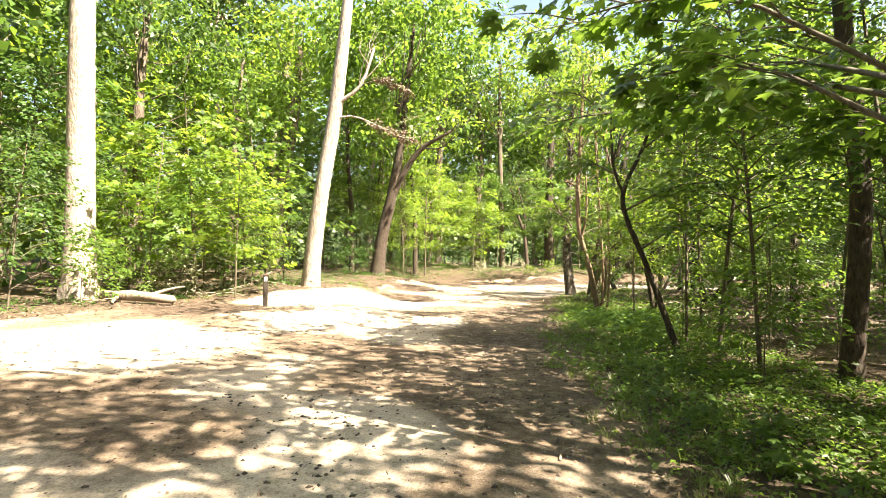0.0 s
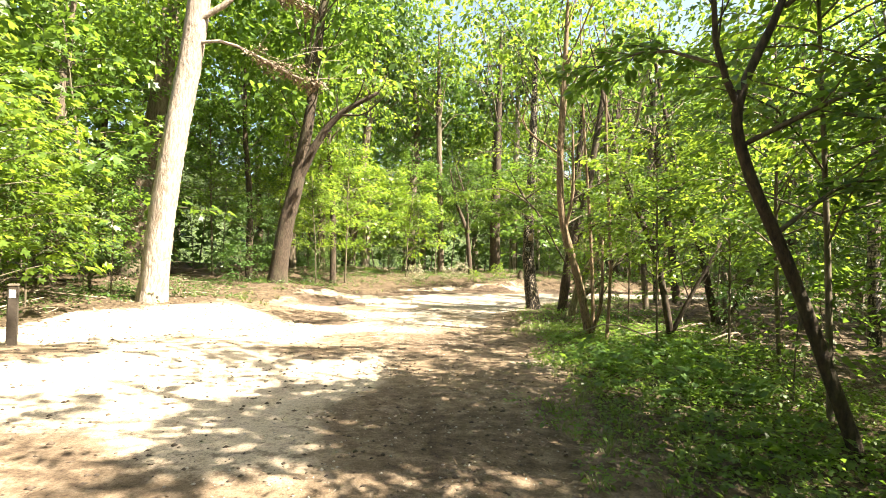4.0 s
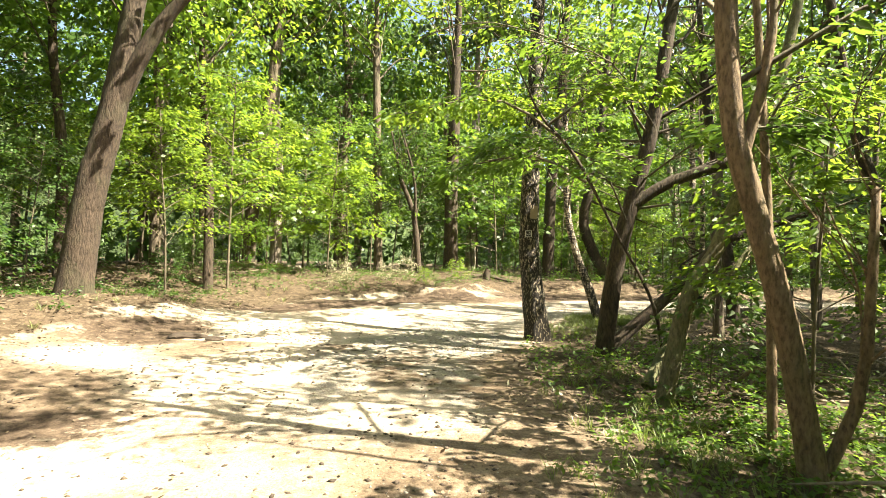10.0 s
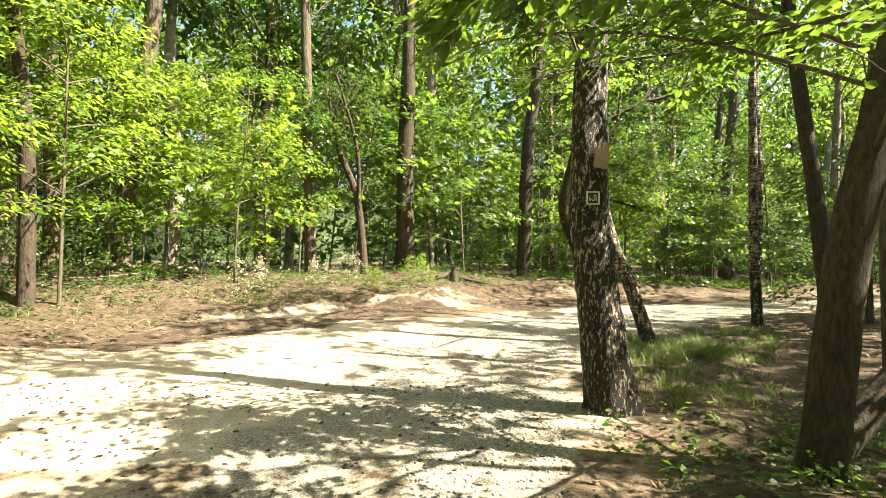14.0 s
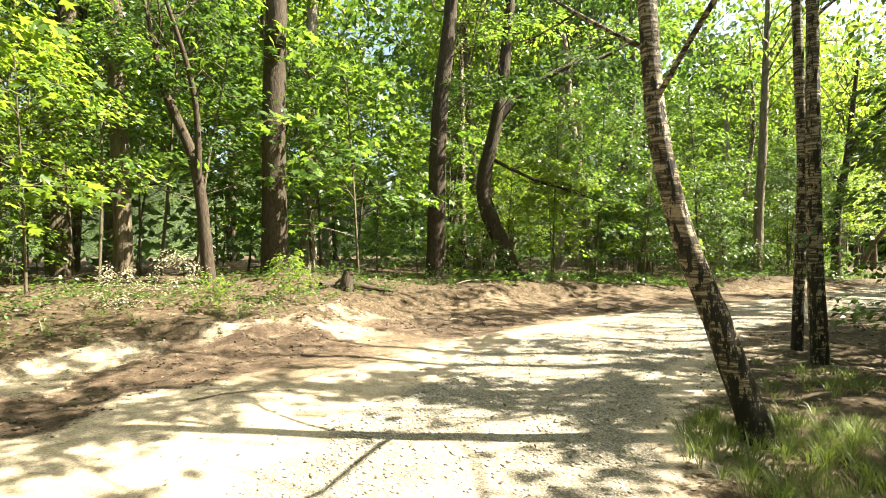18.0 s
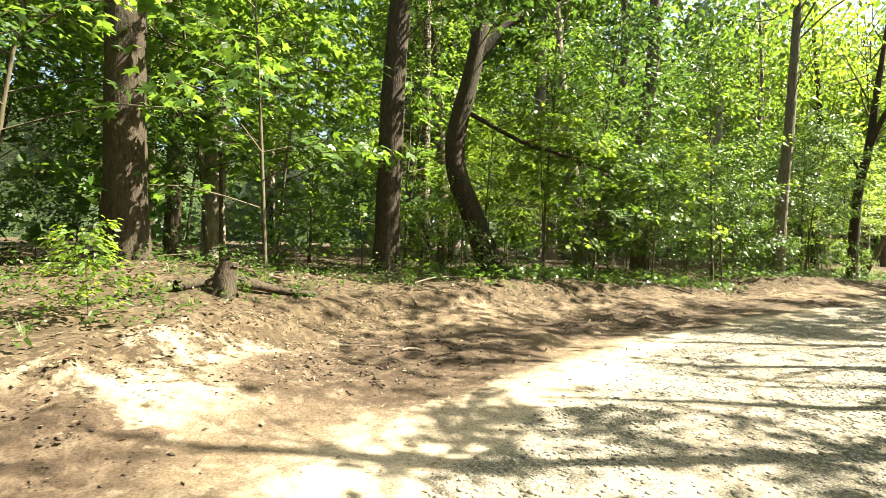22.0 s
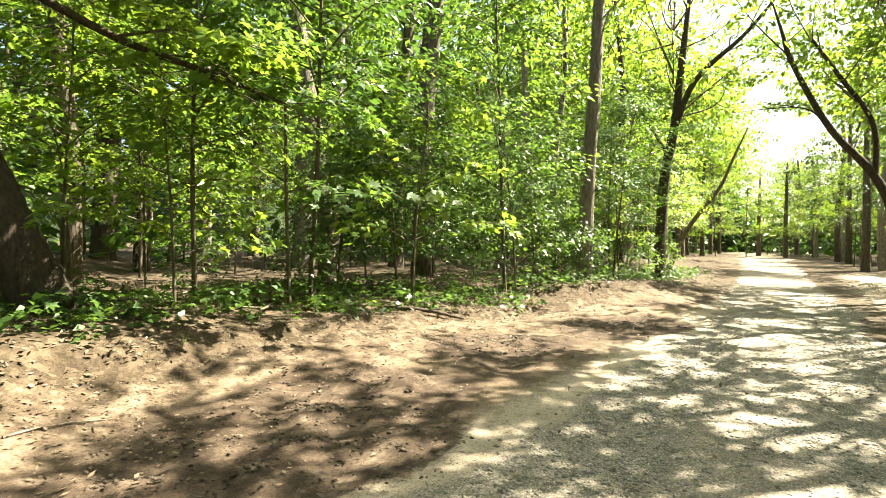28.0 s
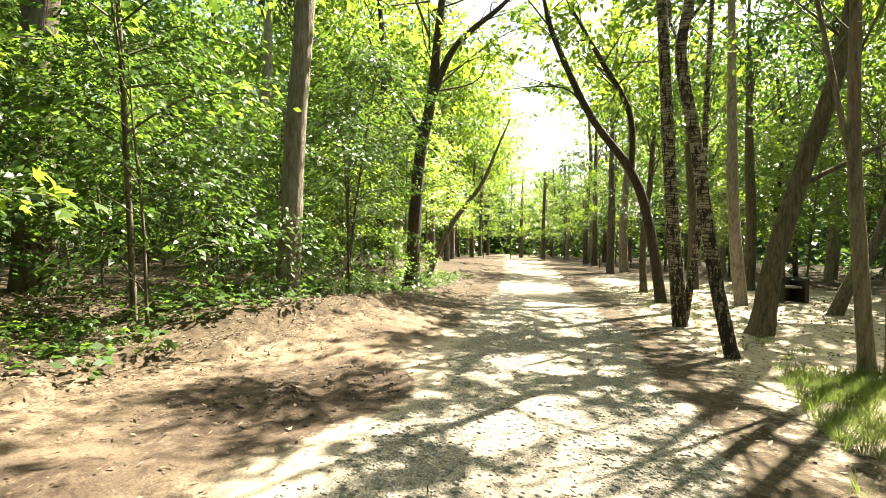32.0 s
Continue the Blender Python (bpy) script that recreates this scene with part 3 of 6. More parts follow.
def sapling_meshes(seed, h, spread, low, branches, per, leaf, material, shape="kite", lean=0.0, layered=0.55):
    """A young tree: stems in one mesh, the leaves on their side shoots in another."""
    g = np.random.default_rng(seed)
    bend = g.uniform(-1, 1, 2) * 0.12 * h + np.array([lean * h, 0])
    stem = [(0, 0, -0.1, 0.0065 * h), (bend[0] * 0.3, bend[1] * 0.2, 0.35 * h, 0.0052 * h), (bend[0] * 0.6, bend[1] * 0.7, 0.7 * h, 0.0036 * h), (bend[0], bend[1], h, 0.0018 * h)]
    axis = spline(stem, 40)
    lines, tips, ways = [stem], [], []
    for k in range(branches):
        u = low + (1 - low) * (k + g.uniform(0, 1)) / branches
        b = axis[min(39, int(u * 39))]
        ang = k * 2.4 + g.uniform(-0.5, 0.5)
        reach = spread * (1.15 - 0.75 * ((u - low) / (1 - low)) ** 1.4) * g.uniform(0.65, 1.1)
        rise = reach * g.uniform(0.15, 0.5) * (1 - layered * 0.6)
        out = np.array([math.cos(ang), math.sin(ang), 0])
        e = b[:3] + out * reach + np.array([0, 0, rise])
        m = b[:3] + out * reach * 0.5 + np.array([0, 0, rise * 0.75 + 0.06 * reach])
        lines.append([(*b[:3], 0.0028 * h), (*m, 0.002 * h), (*e, 0.0009 * h)])
        way = spline(lines[-1], 24)
        for _ in range(per):
            q = way[int(23 * g.uniform(0.25, 1.0) ** 0.8)]
            sw = out * g.uniform(0.3, 1) + np.array([-out[1], out[0], 0]) * g.choice([-1, 1]) * g.uniform(0.2, 1.0)
            tips.append(q[:3] + sw * g.uniform(0.02, 0.16 * spread + 0.12) + np.array([0, 0, g.normal(0, 0.05 + 0.03 * spread)]))
            ways.append(sw + np.array([0, 0, g.uniform(-0.5, 0.1)]))
    p, w = np.array(tips), np.array(ways)
    n = len(p)
    up = np.array([0, 0, 1.0]) + 0.55 * g.standard_normal((n, 3))
    long = leaf * g.uniform(0.65, 1.25, n)
    v, f = blades(p, w, up, long, long * g.uniform(0.48, 0.62, n), 0.22, shape)
    return tubes("stem", lines[:1], SMOOTH, 6, rings=10), tubes("branchwork", lines[1:], SMOOTH, 3, rings=5), mesh("foliage", v, f, material)


def crown_meshes(seed, rad, tall, clumps, per, leaf, material, bark, shape="kite", hollow=0.35, world=None, scale=1.0):
    """A crown: limbs that reach to leaf clumps scattered unevenly in a rounded mass, with gaps between. world: where it hangs, if it is made for one place."""
    g = np.random.default_rng(seed)
    c = unit(clumps, g) * (hollow + (1 - hollow) * g.uniform(0, 1, clumps) ** 0.6)[:, None]
    lump = 0.75 + 0.35 * np.sin(3 * np.arctan2(c[:, 1], c[:, 0]) + seed) * np.cos(2.5 * c[:, 2] + seed)
    c = c * lump[:, None] * np.array([rad, rad, tall / 2]) + np.array([0, 0, tall / 2])
    if world is not None:
        w = c * scale + np.asarray(world)
        c = c[(~in_gap(w[:, 0], w[:, 1], w[:, 2], 0.15) | (g.uniform(0, 1, clumps) < 0.1)) & (g.uniform(0, 1, clumps) > thin_roof(w[:, 0], w[:, 1], w[:, 2]))]
        clumps = len(c)
    size = g.uniform(0.5, 1.0, clumps) * rad * 0.25
    k = np.repeat(np.arange(clumps), per)
    n = len(k)
    o = unit(n, g, 0.6) * g.uniform(0.2, 1, n)[:, None] ** 0.5
    p = c[k] + o * size[k][:, None] * np.array([1.3, 1.3, 0.5])
    way = o + 0.6 * unit(n, g) + np.array([0, 0, -0.25])
    if world is not None:
        w = p * scale + np.asarray(world)
        open_ = (~in_gap(w[:, 0], w[:, 1], w[:, 2], 0.08) | (g.uniform(0, 1, n) < 0.05)) & (g.uniform(0, 1, n) > thin_roof(w[:, 0], w[:, 1], w[:, 2]))
        p, way = p[open_], way[open_]
        n = len(p)
    up = np.array([0, 0, 1.0]) + 0.6 * g.standard_normal((n, 3))
    long = leaf * g.uniform(0.65, 1.3, n)
    v, f = blades(p, way, up, long, long * g.uniform(0.5, 0.65, n), 0.2, shape)
    lines = []
    r0 = 0.0075 * rad
    for q in c[g.permutation(clumps)[:9]]:
        mid = np.array([q[0] * 0.45, q[1] * 0.45, q[2] * 0.6 + 0.05 * tall]) + g.normal(0, 0.08 * rad, 3)
        lines.append([(0, 0, q[2] * g.uniform(0.2, 0.75), r0), (*mid, r0 * 0.6), (*q, r0 * 0.15)])
    return tubes("branchwork", lines, bark, 4, rings=7), mesh("crown", v, f, material)


# the first kind wears only the lightest leaves, its colour standing in for sunlight
CROWN_KINDS = {"lime": (3.9, 8.5, 56, 56, 0.225, (LEAF_YELLOW, LEAF_YELLOW), OAK), "oak": (3.9, 8.5, 58, 58, 0.21, (LEAF, LEAF_YELLOW, LEAF_DARK), OAK), "birch": (2.8, 8.5, 50, 52, 0.19, (LEAF_YELLOW, LEAF), BIRCH), "pine": (2.8, 6.5, 34, 56, 0.28, (NEEDLE, NEEDLE), PINE_RED)}


def crown_of(kind, n, world=None, seed=0, scale=1.0, dense=1.0):
    rad, tall, clumps, per, leaf, mats, bark = CROWN_KINDS[kind]
    return crown_meshes(seed or 20 + 7 * n, rad, tall, int(clumps * dense), per, leaf, mats[n % len(mats)], bark, world=world, scale=scale)


CROWNS = {k: [crown_of(k, n) for n in range(3 if k == "oak" else 2)] for k in CROWN_KINDS}


def hang_crown(ob, kind, top, n, size, made=None):
    """Puts a crown on a tree: its branchwork and its leaves."""
    limb_me, leaf_me = made or CROWNS[kind][n % len(CROWNS[kind])]
    for nm, me in (("branchwork", limb_me), ("crown", leaf_me)):
        o = part(nm, me, ob)
        o.location, o.scale = top, (size, size, size)
        if not made:
            o.rotation_euler = (0, 0, n * 1.9)
        if nm == "branchwork":
            tagged(o, kind="stuff")


def twigs_on(line, seed, start, k, long=1.1):
    """Forking side twigs along the outer part of a limb, bending upwards."""
    g = np.random.default_rng(seed + 8000)
    s = spline(line, 30)
    out = []
    for j in range(k):
        i = min(29, int(30 * (start + (1 - start) * (j + 0.9) / k)))
        a, r = s[i, :3], max(0.006, min(0.03, 0.35 * s[i, 3]))
        t = s[i, :3] - s[i - 2, :3]
        t /= np.linalg.norm(t) + 1e-9
        w = t * 0.7 + unit(1, g)[0] * 0.8 + np.array([0, 0, 0.25])
        w /= np.linalg.norm(w)
        L = long * g.uniform(0.6, 1.3)
        kink = g.normal(0, 0.12 * L, 3)
        m, e = a + w * L * 0.5 + kink, a + w * L + np.array([0, 0, 0.2 * L]) - 0.5 * kink
        out.append([(*a, r), (*m, r * 0.65), (*e, 0.004)])
        w2 = w + unit(1, g)[0] * 0.7
        out.append([(*m, r * 0.5), (*(m + w2 * L * 0.3), r * 0.35), (*(m + w2 * L * 0.55 + np.array([0, 0, 0.1 * L])), 0.003)])
    return out


BARKS = {"oak": OAK, "birch": BIRCH, "pine": PINE, "old_birch": BIRCH_OLD, "dark": DARKBARK, "brown": BROWN, "mossy": MOSSY, "lime": OAK, "grey": GREY}
count = {"n": 0}


def tree(kind, pts, label, rise=12.0, crown=1.0, limbs=(), name="tree", sides=14, dense=1.0, twiggy=True):
    """A tree whose trunk passes through pts (x, y, z, radius); above the last it goes on to rise metres; limbs: further lines of the same kind."""
    count["n"] += 1
    n = count["n"]
    x, y = pts[0][:2]
    base = np.array([x, y, at(x, y)])
    ob = thing(name, base, label, "tree")
    p = [np.r_[np.array(q[:3]) - base, q[3]] for q in pts]
    p[0][2] = -0.12
    last, prev = p[-1], p[-2]
    way = (last - prev)[:3] / np.linalg.norm((last - prev)[:3])
    way = np.array([way[0] * 0.6, way[1] * 0.6, max(way[2], 0.75)])
    if crown:
        ck = {"old_birch": "birch", "dark": "oak", "brown": "oak", "mossy": "oak", "grey": "oak"}.get(kind, kind)
        low = (0.36 if ck != "pine" else 0.58) * rise
        rise = low + 0.62 * crown * CROWN_KINDS[ck][1]
    span = max(1.0, rise - last[2])
    p.append(np.r_[last[:3] + way * span * 0.5, last[3] * 0.7])
    p.append(np.r_[last[:3] + way * span, last[3] * 0.3])
    v, f, cap = tube(p, sides, rings=max(16, int(rise / 0.14)), flare=0.38, rough=0.03 if sides >= 20 else 0.022, seed=n, ridges=0.055 if sides >= 14 else 0.0)
    bark = BARKS[kind]
    part("trunk", mesh("trunk", v, [tuple(q) for q in f.tolist()] + [tuple(q) for q in cap.tolist()], bark, True), ob)
    for line in limbs:
        own = [np.r_[np.array(q[:3]) - base, q[3]] for q in line]
        part("limb", tubes("limb", [own], bark, 8, rough=0.03), ob)
        tagged(part("branchwork", tubes("branchwork", twigs_on(own, n, 0.35, 6), bark, 4, rings=7), ob), kind="stuff")
    if crown and twiggy and name != "pine_tree":
        tagged(part("branchwork", tubes("branchwork", twigs_on(p, n + 77, 0.45, 7, 2.2), bark, 4, rings=8), ob), kind="stuff")
    if crown:
        line = spline([q[:3] for q in p], 60)
        top = line[np.argmin(np.abs(line[:, 2] - low))]
        hang_crown(ob, ck, top, n, crown, crown_of(ck, n, base + top, 300 + n, crown, dense))
    return ob


def bough(ob, line, leaf=0.1, per=20, material=None, seed=0, shoots=10, shape="oval"):
    """A leafy side branch on a tree: flat sprays of leaves on alternate shoots. line in world metres: x, y, z."""
    g = np.random.default_rng(seed + 5000)
    base = np.array(ob.location)
    r = 0.022
    axis = spline([np.r_[np.array(q) - base, r * (1 - 0.8 * i / (len(line) - 1))] for i, q in enumerate(line)], 40)
    reach = np.linalg.norm(axis[-1, :3] - axis[0, :3])
    lines, p, way = [axis[::6]], [], []
    for k in range(shoots):
        i = int(8 + 31 * (k + g.uniform(0, 1)) / shoots)
        a, t = axis[i, :3], axis[min(39, i + 1), :3] - axis[i - 1, :3]
        t /= np.linalg.norm(t)
        side = np.array([-t[1], t[0], 0]) * (1 if k % 2 else -1)
        out = t * g.uniform(0.4, 0.9) + side * g.uniform(0.5, 1.0) + np.array([0, 0, g.uniform(-0.15, 0.25)])
        out /= np.linalg.norm(out)
        L = reach * g.uniform(0.25, 0.42) * (1.15 - 0.55 * i / 39)
        e = a + out * L - np.array([0, 0, 0.1 * L])
        lines.append([(*a, 0.008), (*(a + out * L * 0.5), 0.005), (*e, 0.002)])
        s = np.array([-out[1], out[0], 0])
        for _ in range(per):
            f = g.uniform(0.1, 1.05)
            sw = out * g.uniform(0.3, 1.0) + s * g.choice([-1, 1]) * g.uniform(0.2, 1.0) + np.array([0, 0, g.uniform(-0.5, 0.05)])
            p.append(a + (e - a) * f + sw * g.uniform(0.02, 0.22) * min(1.0, L) + np.array([0, 0, g.normal(0, 0.045)]))
            way.append(sw)
    p, way = np.array(p), np.array(way)
    w = p + base
    ok = ~in_gap(w[:, 0], w[:, 1], w[:, 2], 0.0) | (g.uniform(0, 1, len(p)) < 0.25)
    p, way = p[ok], way[ok]
    n = len(p)
    long = leaf * g.uniform(0.65, 1.3, n)
    v, f = blades(p, way, np.array([0, 0, 1.0]) + 0.4 * g.standard_normal((n, 3)), long, long * g.uniform(0.5, 0.66, n), 0.2, shape)
    part("bough", tubes("bough", lines, SMOOTH, 4, rings=6), ob)
    part("foliage", mesh("foliage", v, f, material or LEAF), ob)

# ---- trees along the track ----
GREY_PINE = "tall pine with pale scaly bark on the bank"
tree("pine", [(-11.31, 12.56, 0.24, 0.40), (-11.37, 12.55, 4.0, 0.34), (-11.42, 12.54, 8.0, 0.30)], GREY_PINE + " in full sun", 17, 1.1, name="pine_tree")
leaning_pine = tree("pine", [(-6.88, 17.0, 0.5, 0.29), (-6.70, 17.0, 2.2, 0.27), (-6.46, 17.0, 4.1, 0.25), (-6.08, 17.0, 6.6, 0.235)], GREY_PINE + ", leaning a little", 17, 1.1,
     limbs=[[(-6.05, 16.9, 6.4, 0.07), (-5.3, 17.0, 7.0, 0.06), (-4.9, 17.1, 8.2, 0.045)], [(-6.2, 16.9, 5.9, 0.04), (-5.5, 17.0, 6.0, 0.033), (-4.7, 17.2, 5.7, 0.025), (-4.0, 17.5, 5.4, 0.016), (-3.4, 17.6, 5.45, 0.006)]], name="pine_tree")
tree("dark", [(-6.55, 24.0, 0.6, 0.324), (-6.30, 24.0, 2.5, 0.279), (-5.92, 24.0, 4.15, 0.242), (-5.5, 23.95, 6.8, 0.171)], "old oak with a forked trunk at the edge of the track", 14, 1.35,
     limbs=[[(-5.98, 24.0, 3.9, 0.180), (-5.3, 23.9, 5.3, 0.144), (-4.5, 23.8, 6.3, 0.107), (-3.2, 23.6, 7.0, 0.062)], [(-4.5, 23.8, 6.3, 0.045), (-3.6, 23.3, 6.2, 0.027), (-2.9, 22.8, 6.6, 0.014)]], name="oak_tree", dense=1.8)
tree("oak", [(-11.87, 24.55, 0.7, 0.42), (-11.6, 24.55, 4.0, 0.36), (-10.9, 24.54, 8.4, 0.3)], "thick grey oak trunk back in the wood", 15, 1.1, name="oak_tree")
mark_tree = tree("old_birch", [(1.97, 22.60, 0.03, 0.225), (1.84, 22.70, 1.0, 0.19), (1.78, 22.78, 1.85, 0.175), (1.82, 22.84, 3.2, 0.15), (1.88, 22.86, 5.5, 0.12)], "old birch with dark furrowed bark and a painted trail mark", 12, 0.8, name="birch_tree", sides=26)
tree("birch", [(4.22, 25.66, 0.05, 0.117), (3.95, 25.85, 0.9, 0.105), (3.70, 25.98, 1.65, 0.090), (3.52, 26.05, 2.5, 0.078), (3.46, 26.1, 3.6, 0.070)], "leaning birch with pale banded bark at the bend", 11, 0.7, name="birch_tree", sides=18)
tree("birch", [(7.44, 27.33, 0.04, 0.109), (7.37, 27.37, 1.7, 0.093), (7.34, 27.38, 4.2, 0.077)], "upright birch with black and white bark", 13, 0.9, name="birch_tree", dense=1.7)
tree("birch", [(7.95, 27.99, 0.03, 0.077), (8.0, 27.95, 2.5, 0.070), (7.93, 27.98, 4.6, 0.066)], "slim birch close beside another", 12, 0.8, name="birch_tree", dense=1.7)
oak_right = tree("dark", [(2.52, 21.12, 0, 0.140), (2.68, 21.06, 1.4, 0.126), (2.92, 21.02, 2.4, 0.119), (3.2, 21.0, 3.6, 0.108)], "thick leaning oak with a low side limb, in shade", 11, 0.8,
     limbs=[[(2.6, 21.1, 0.15, 0.101), (3.05, 21.15, 0.5, 0.094), (3.7, 21.2, 1.05, 0.083), (4.3, 21.2, 1.7, 0.068), (5.2, 21.2, 2.05, 0.054), (6.6, 21.2, 2.5, 0.029)], [(2.88, 21.0, 2.25, 0.090), (3.4, 20.85, 2.6, 0.083), (4.3, 20.6, 2.95, 0.072), (5.6, 20.3, 3.7, 0.043)]], name="oak_tree")
slim_right = tree("brown", [(2.25, 16.64, 0, 0.090), (2.05, 16.66, 0.9, 0.079), (1.82, 16.68, 1.75, 0.074), (1.66, 16.7, 2.4, 0.072), (1.6, 16.7, 3.5, 0.069), (1.66, 16.7, 5.0, 0.065)], "brown tree with a bent foot at the edge of the track", 11, 0.6, limbs=[[(2.25, 16.64, 0.0, 0.045), (2.42, 16.5, 0.7, 0.036), (2.4, 16.4, 1.9, 0.023)], [(1.72, 16.69, 2.1, 0.041), (1.85, 16.6, 2.9, 0.032), (1.8, 16.5, 4.2, 0.018)]], name="young_tree", sides=12)
lean_right = tree("mossy", [(2.22, 18.72, 0, 0.094), (2.52, 18.77, 1.05, 0.083), (2.85, 18.76, 1.65, 0.076), (3.4, 18.7, 3.2, 0.058)], "leaning trunk with mossy bark", 7, 0, limbs=[[(2.15, 18.9, 0.1, 0.061), (2.6, 19.2, 0.6, 0.050), (3.3, 19.4, 1.2, 0.036), (4.2, 19.6, 2.3, 0.022), (4.6, 19.6, 3.4, 0.009)]], name="young_tree", sides=12)
arch_right = tree("dark", [(2.85, 19.8, 0, 0.026), (2.66, 19.82, 0.88, 0.022), (2.18, 19.88, 1.79, 0.019), (1.67, 19.93, 2.71, 0.022), (1.25, 19.98, 3.2, 0.018)], "thin arching sapling with bright leaves hanging over the track", 4.2, 0, name="young_tree", sides=8)
fork_right = tree("dark", [(2.73, 9.97, -0.1, 0.060), (2.2, 9.97, 1.3, 0.050), (1.82, 9.97, 2.2, 0.044), (1.75, 9.97, 2.75, 0.040), (2.1, 9.98, 3.6, 0.028)], "thin dark forked sapling leaning over the verge", 6, 0, limbs=[[(1.76, 9.97, 2.65, 0.030), (1.55, 9.95, 3.2, 0.024), (1.5, 9.9, 4.2, 0.014)]], name="young_tree", sides=9)
bent_right = tree("dark", [(3.78, 16.4, 0, 0.075), (3.43, 16.4, 1.65, 0.06), (2.8, 16.4, 3.1, 0.045)], "thin bent dark sapling in the thicket", 6, 0, limbs=[[(3.75, 16.4, 0.1, 0.05), (4.1, 16.3, 0.9, 0.04), (4.6, 16.2, 1.9, 0.02)]], name="young_tree", sides=9)
tree("dark", [(6.29, 19.88, 0, 0.1), (5.8, 19.88, 2.0, 0.085), (5.35, 19.9, 3.3, 0.07)], "spreading young tree with a leaning second stem", 8, 0, limbs=[[(6.4, 19.9, 0.0, 0.1), (7.35, 19.97, 1.35, 0.085), (8.35, 19.96, 2.4, 0.06), (9.4, 20.0, 3.6, 0.03)]], name="young_tree", sides=10)
tree("dark", [(7.73, 26.0, 0.05, 0.15), (7.45, 26.1, 2.6, 0.13), (7.0, 26.1, 5.2, 0.11)], "dark oak trunk beyond the thicket", 12, 0.9, name="oak_tree", dense=1.6)
thin_right = tree("brown", [(2.38, 15.97, 0, 0.035), (2.44, 15.97, 1.4, 0.03), (2.35, 15.97, 3.3, 0.025)], "thin straight sapling at the verge", 6, 0, name="young_tree", sides=7)
tree("brown", [(2.5, 17.42, 0, 0.04), (2.43, 17.42, 1.8, 0.035), (2.2, 17.42, 4.9, 0.025)], "thin straight sapling at the verge", 7, 0, name="young_tree", sides=7)
start_tree = tree("dark", [(2.38, 3.54, -0.05, 0.085), (2.40, 3.54, 1.6, 0.075), (2.33, 3.53, 2.7, 0.065)], "dark shaded trunk close to the track", 8, 0, name="young_tree", sides=12)

# trees added mostly out of view, so that their crowns shade the track
for x, y, r, h, k in ((3.6, 1.2, 0.16, 12, 1.35), (4.8, 4.6, 0.18, 13, 1.25), (2.6, -2.6, 0.15, 12, 1.35), (6.8, 2.0, 0.2, 15, 1.2), (1.9, -6.0, 0.18, 13, 1.4), (4.3, 7.9, 0.14, 15, 1.1), (6.9, 8.6, 0.17, 16, 1.2)):
    shade_tree = tree("dark", [(x, y, 0, r), (x + 0.1, y, 2.5, r * 0.9), (x - 0.1, y + 0.1, 5, r * 0.75)], "added oak in the thicket that shades the track", h, k, name="oak_tree", sides=10)
    if (x, y) == (4.3, 7.9):
        bough(shade_tree, [(4.3, 7.9, 2.9), (2.8, 7.3, 3.4), (1.3, 6.9, 3.35), (0.3, 6.8, 3.2)], 0.13, 30, LEAF, 1, 12)
        bough(shade_tree, [(4.3, 7.9, 2.6), (3.4, 6.6, 3.0), (2.2, 5.6, 3.1), (1.4, 5.0, 3.0)], 0.13, 28, LEAF, 2, 10)
        bough(shade_tree, [(4.3, 7.9, 4.2), (2.6, 8.4, 5.0), (1.0, 8.8, 5.3), (-0.4, 9.2, 5.2)], 0.12, 34, LEAF, 50, 14)
        bough(shade_tree, [(4.3, 7.9, 4.8), (3.2, 9.4, 5.8), (1.8, 10.8, 6.2), (0.6, 11.8, 6.2)], 0.12, 34, LEAF, 51, 14)

bough(leaning_pine, [(-5.5, 17.0, 6.0), (-4.7, 17.2, 5.7), (-3.7, 17.5, 5.35)], 0.07, 60, LITTER, 90, 12)
bough(leaning_pine, [(-5.3, 17.0, 7.0), (-4.6, 17.1, 7.2), (-3.8, 17.3, 6.9)], 0.07, 60, LITTER, 91, 12)

for k, (ob, a, b, c) in enumerate(((oak_right, (2.8, 21.0, 2.0), (2.2, 20.2, 2.5), (1.6, 19.4, 2.5)), (oak_right, (3.0, 21.0, 2.6), (3.3, 20.0, 3.0), (3.2, 19.0, 2.9)), (oak_right, (2.9, 21.0, 2.2), (3.8, 20.2, 2.3), (4.6, 19.4, 2.2)), (oak_right, (3.2, 21.0, 3.4), (2.2, 20.0, 3.9), (1.2, 19.2, 3.9)), (oak_right, (4.3, 20.6, 2.95), (4.0, 19.6, 3.4), (3.6, 18.6, 3.4)), (mark_tree, (1.82, 22.84, 2.9), (1.3, 22.2, 3.2), (0.9, 21.4, 3.1)), (mark_tree, (1.82, 22.84, 3.1), (2.2, 22.0, 3.4), (2.4, 21.2, 3.3)), (lean_right, (2.9, 18.75, 1.9), (3.3, 18.1, 2.2), (3.7, 17.4, 2.1)), (slim_right, (1.7, 16.7, 2.2), (2.3, 17.3, 2.5), (2.9, 17.9, 2.4)))):
    bough(ob, [a, b, c], 0.09, 46, (LEAF, LEAF_YELLOW, LEAF_DARK)[k % 3], 110 + k, 12)

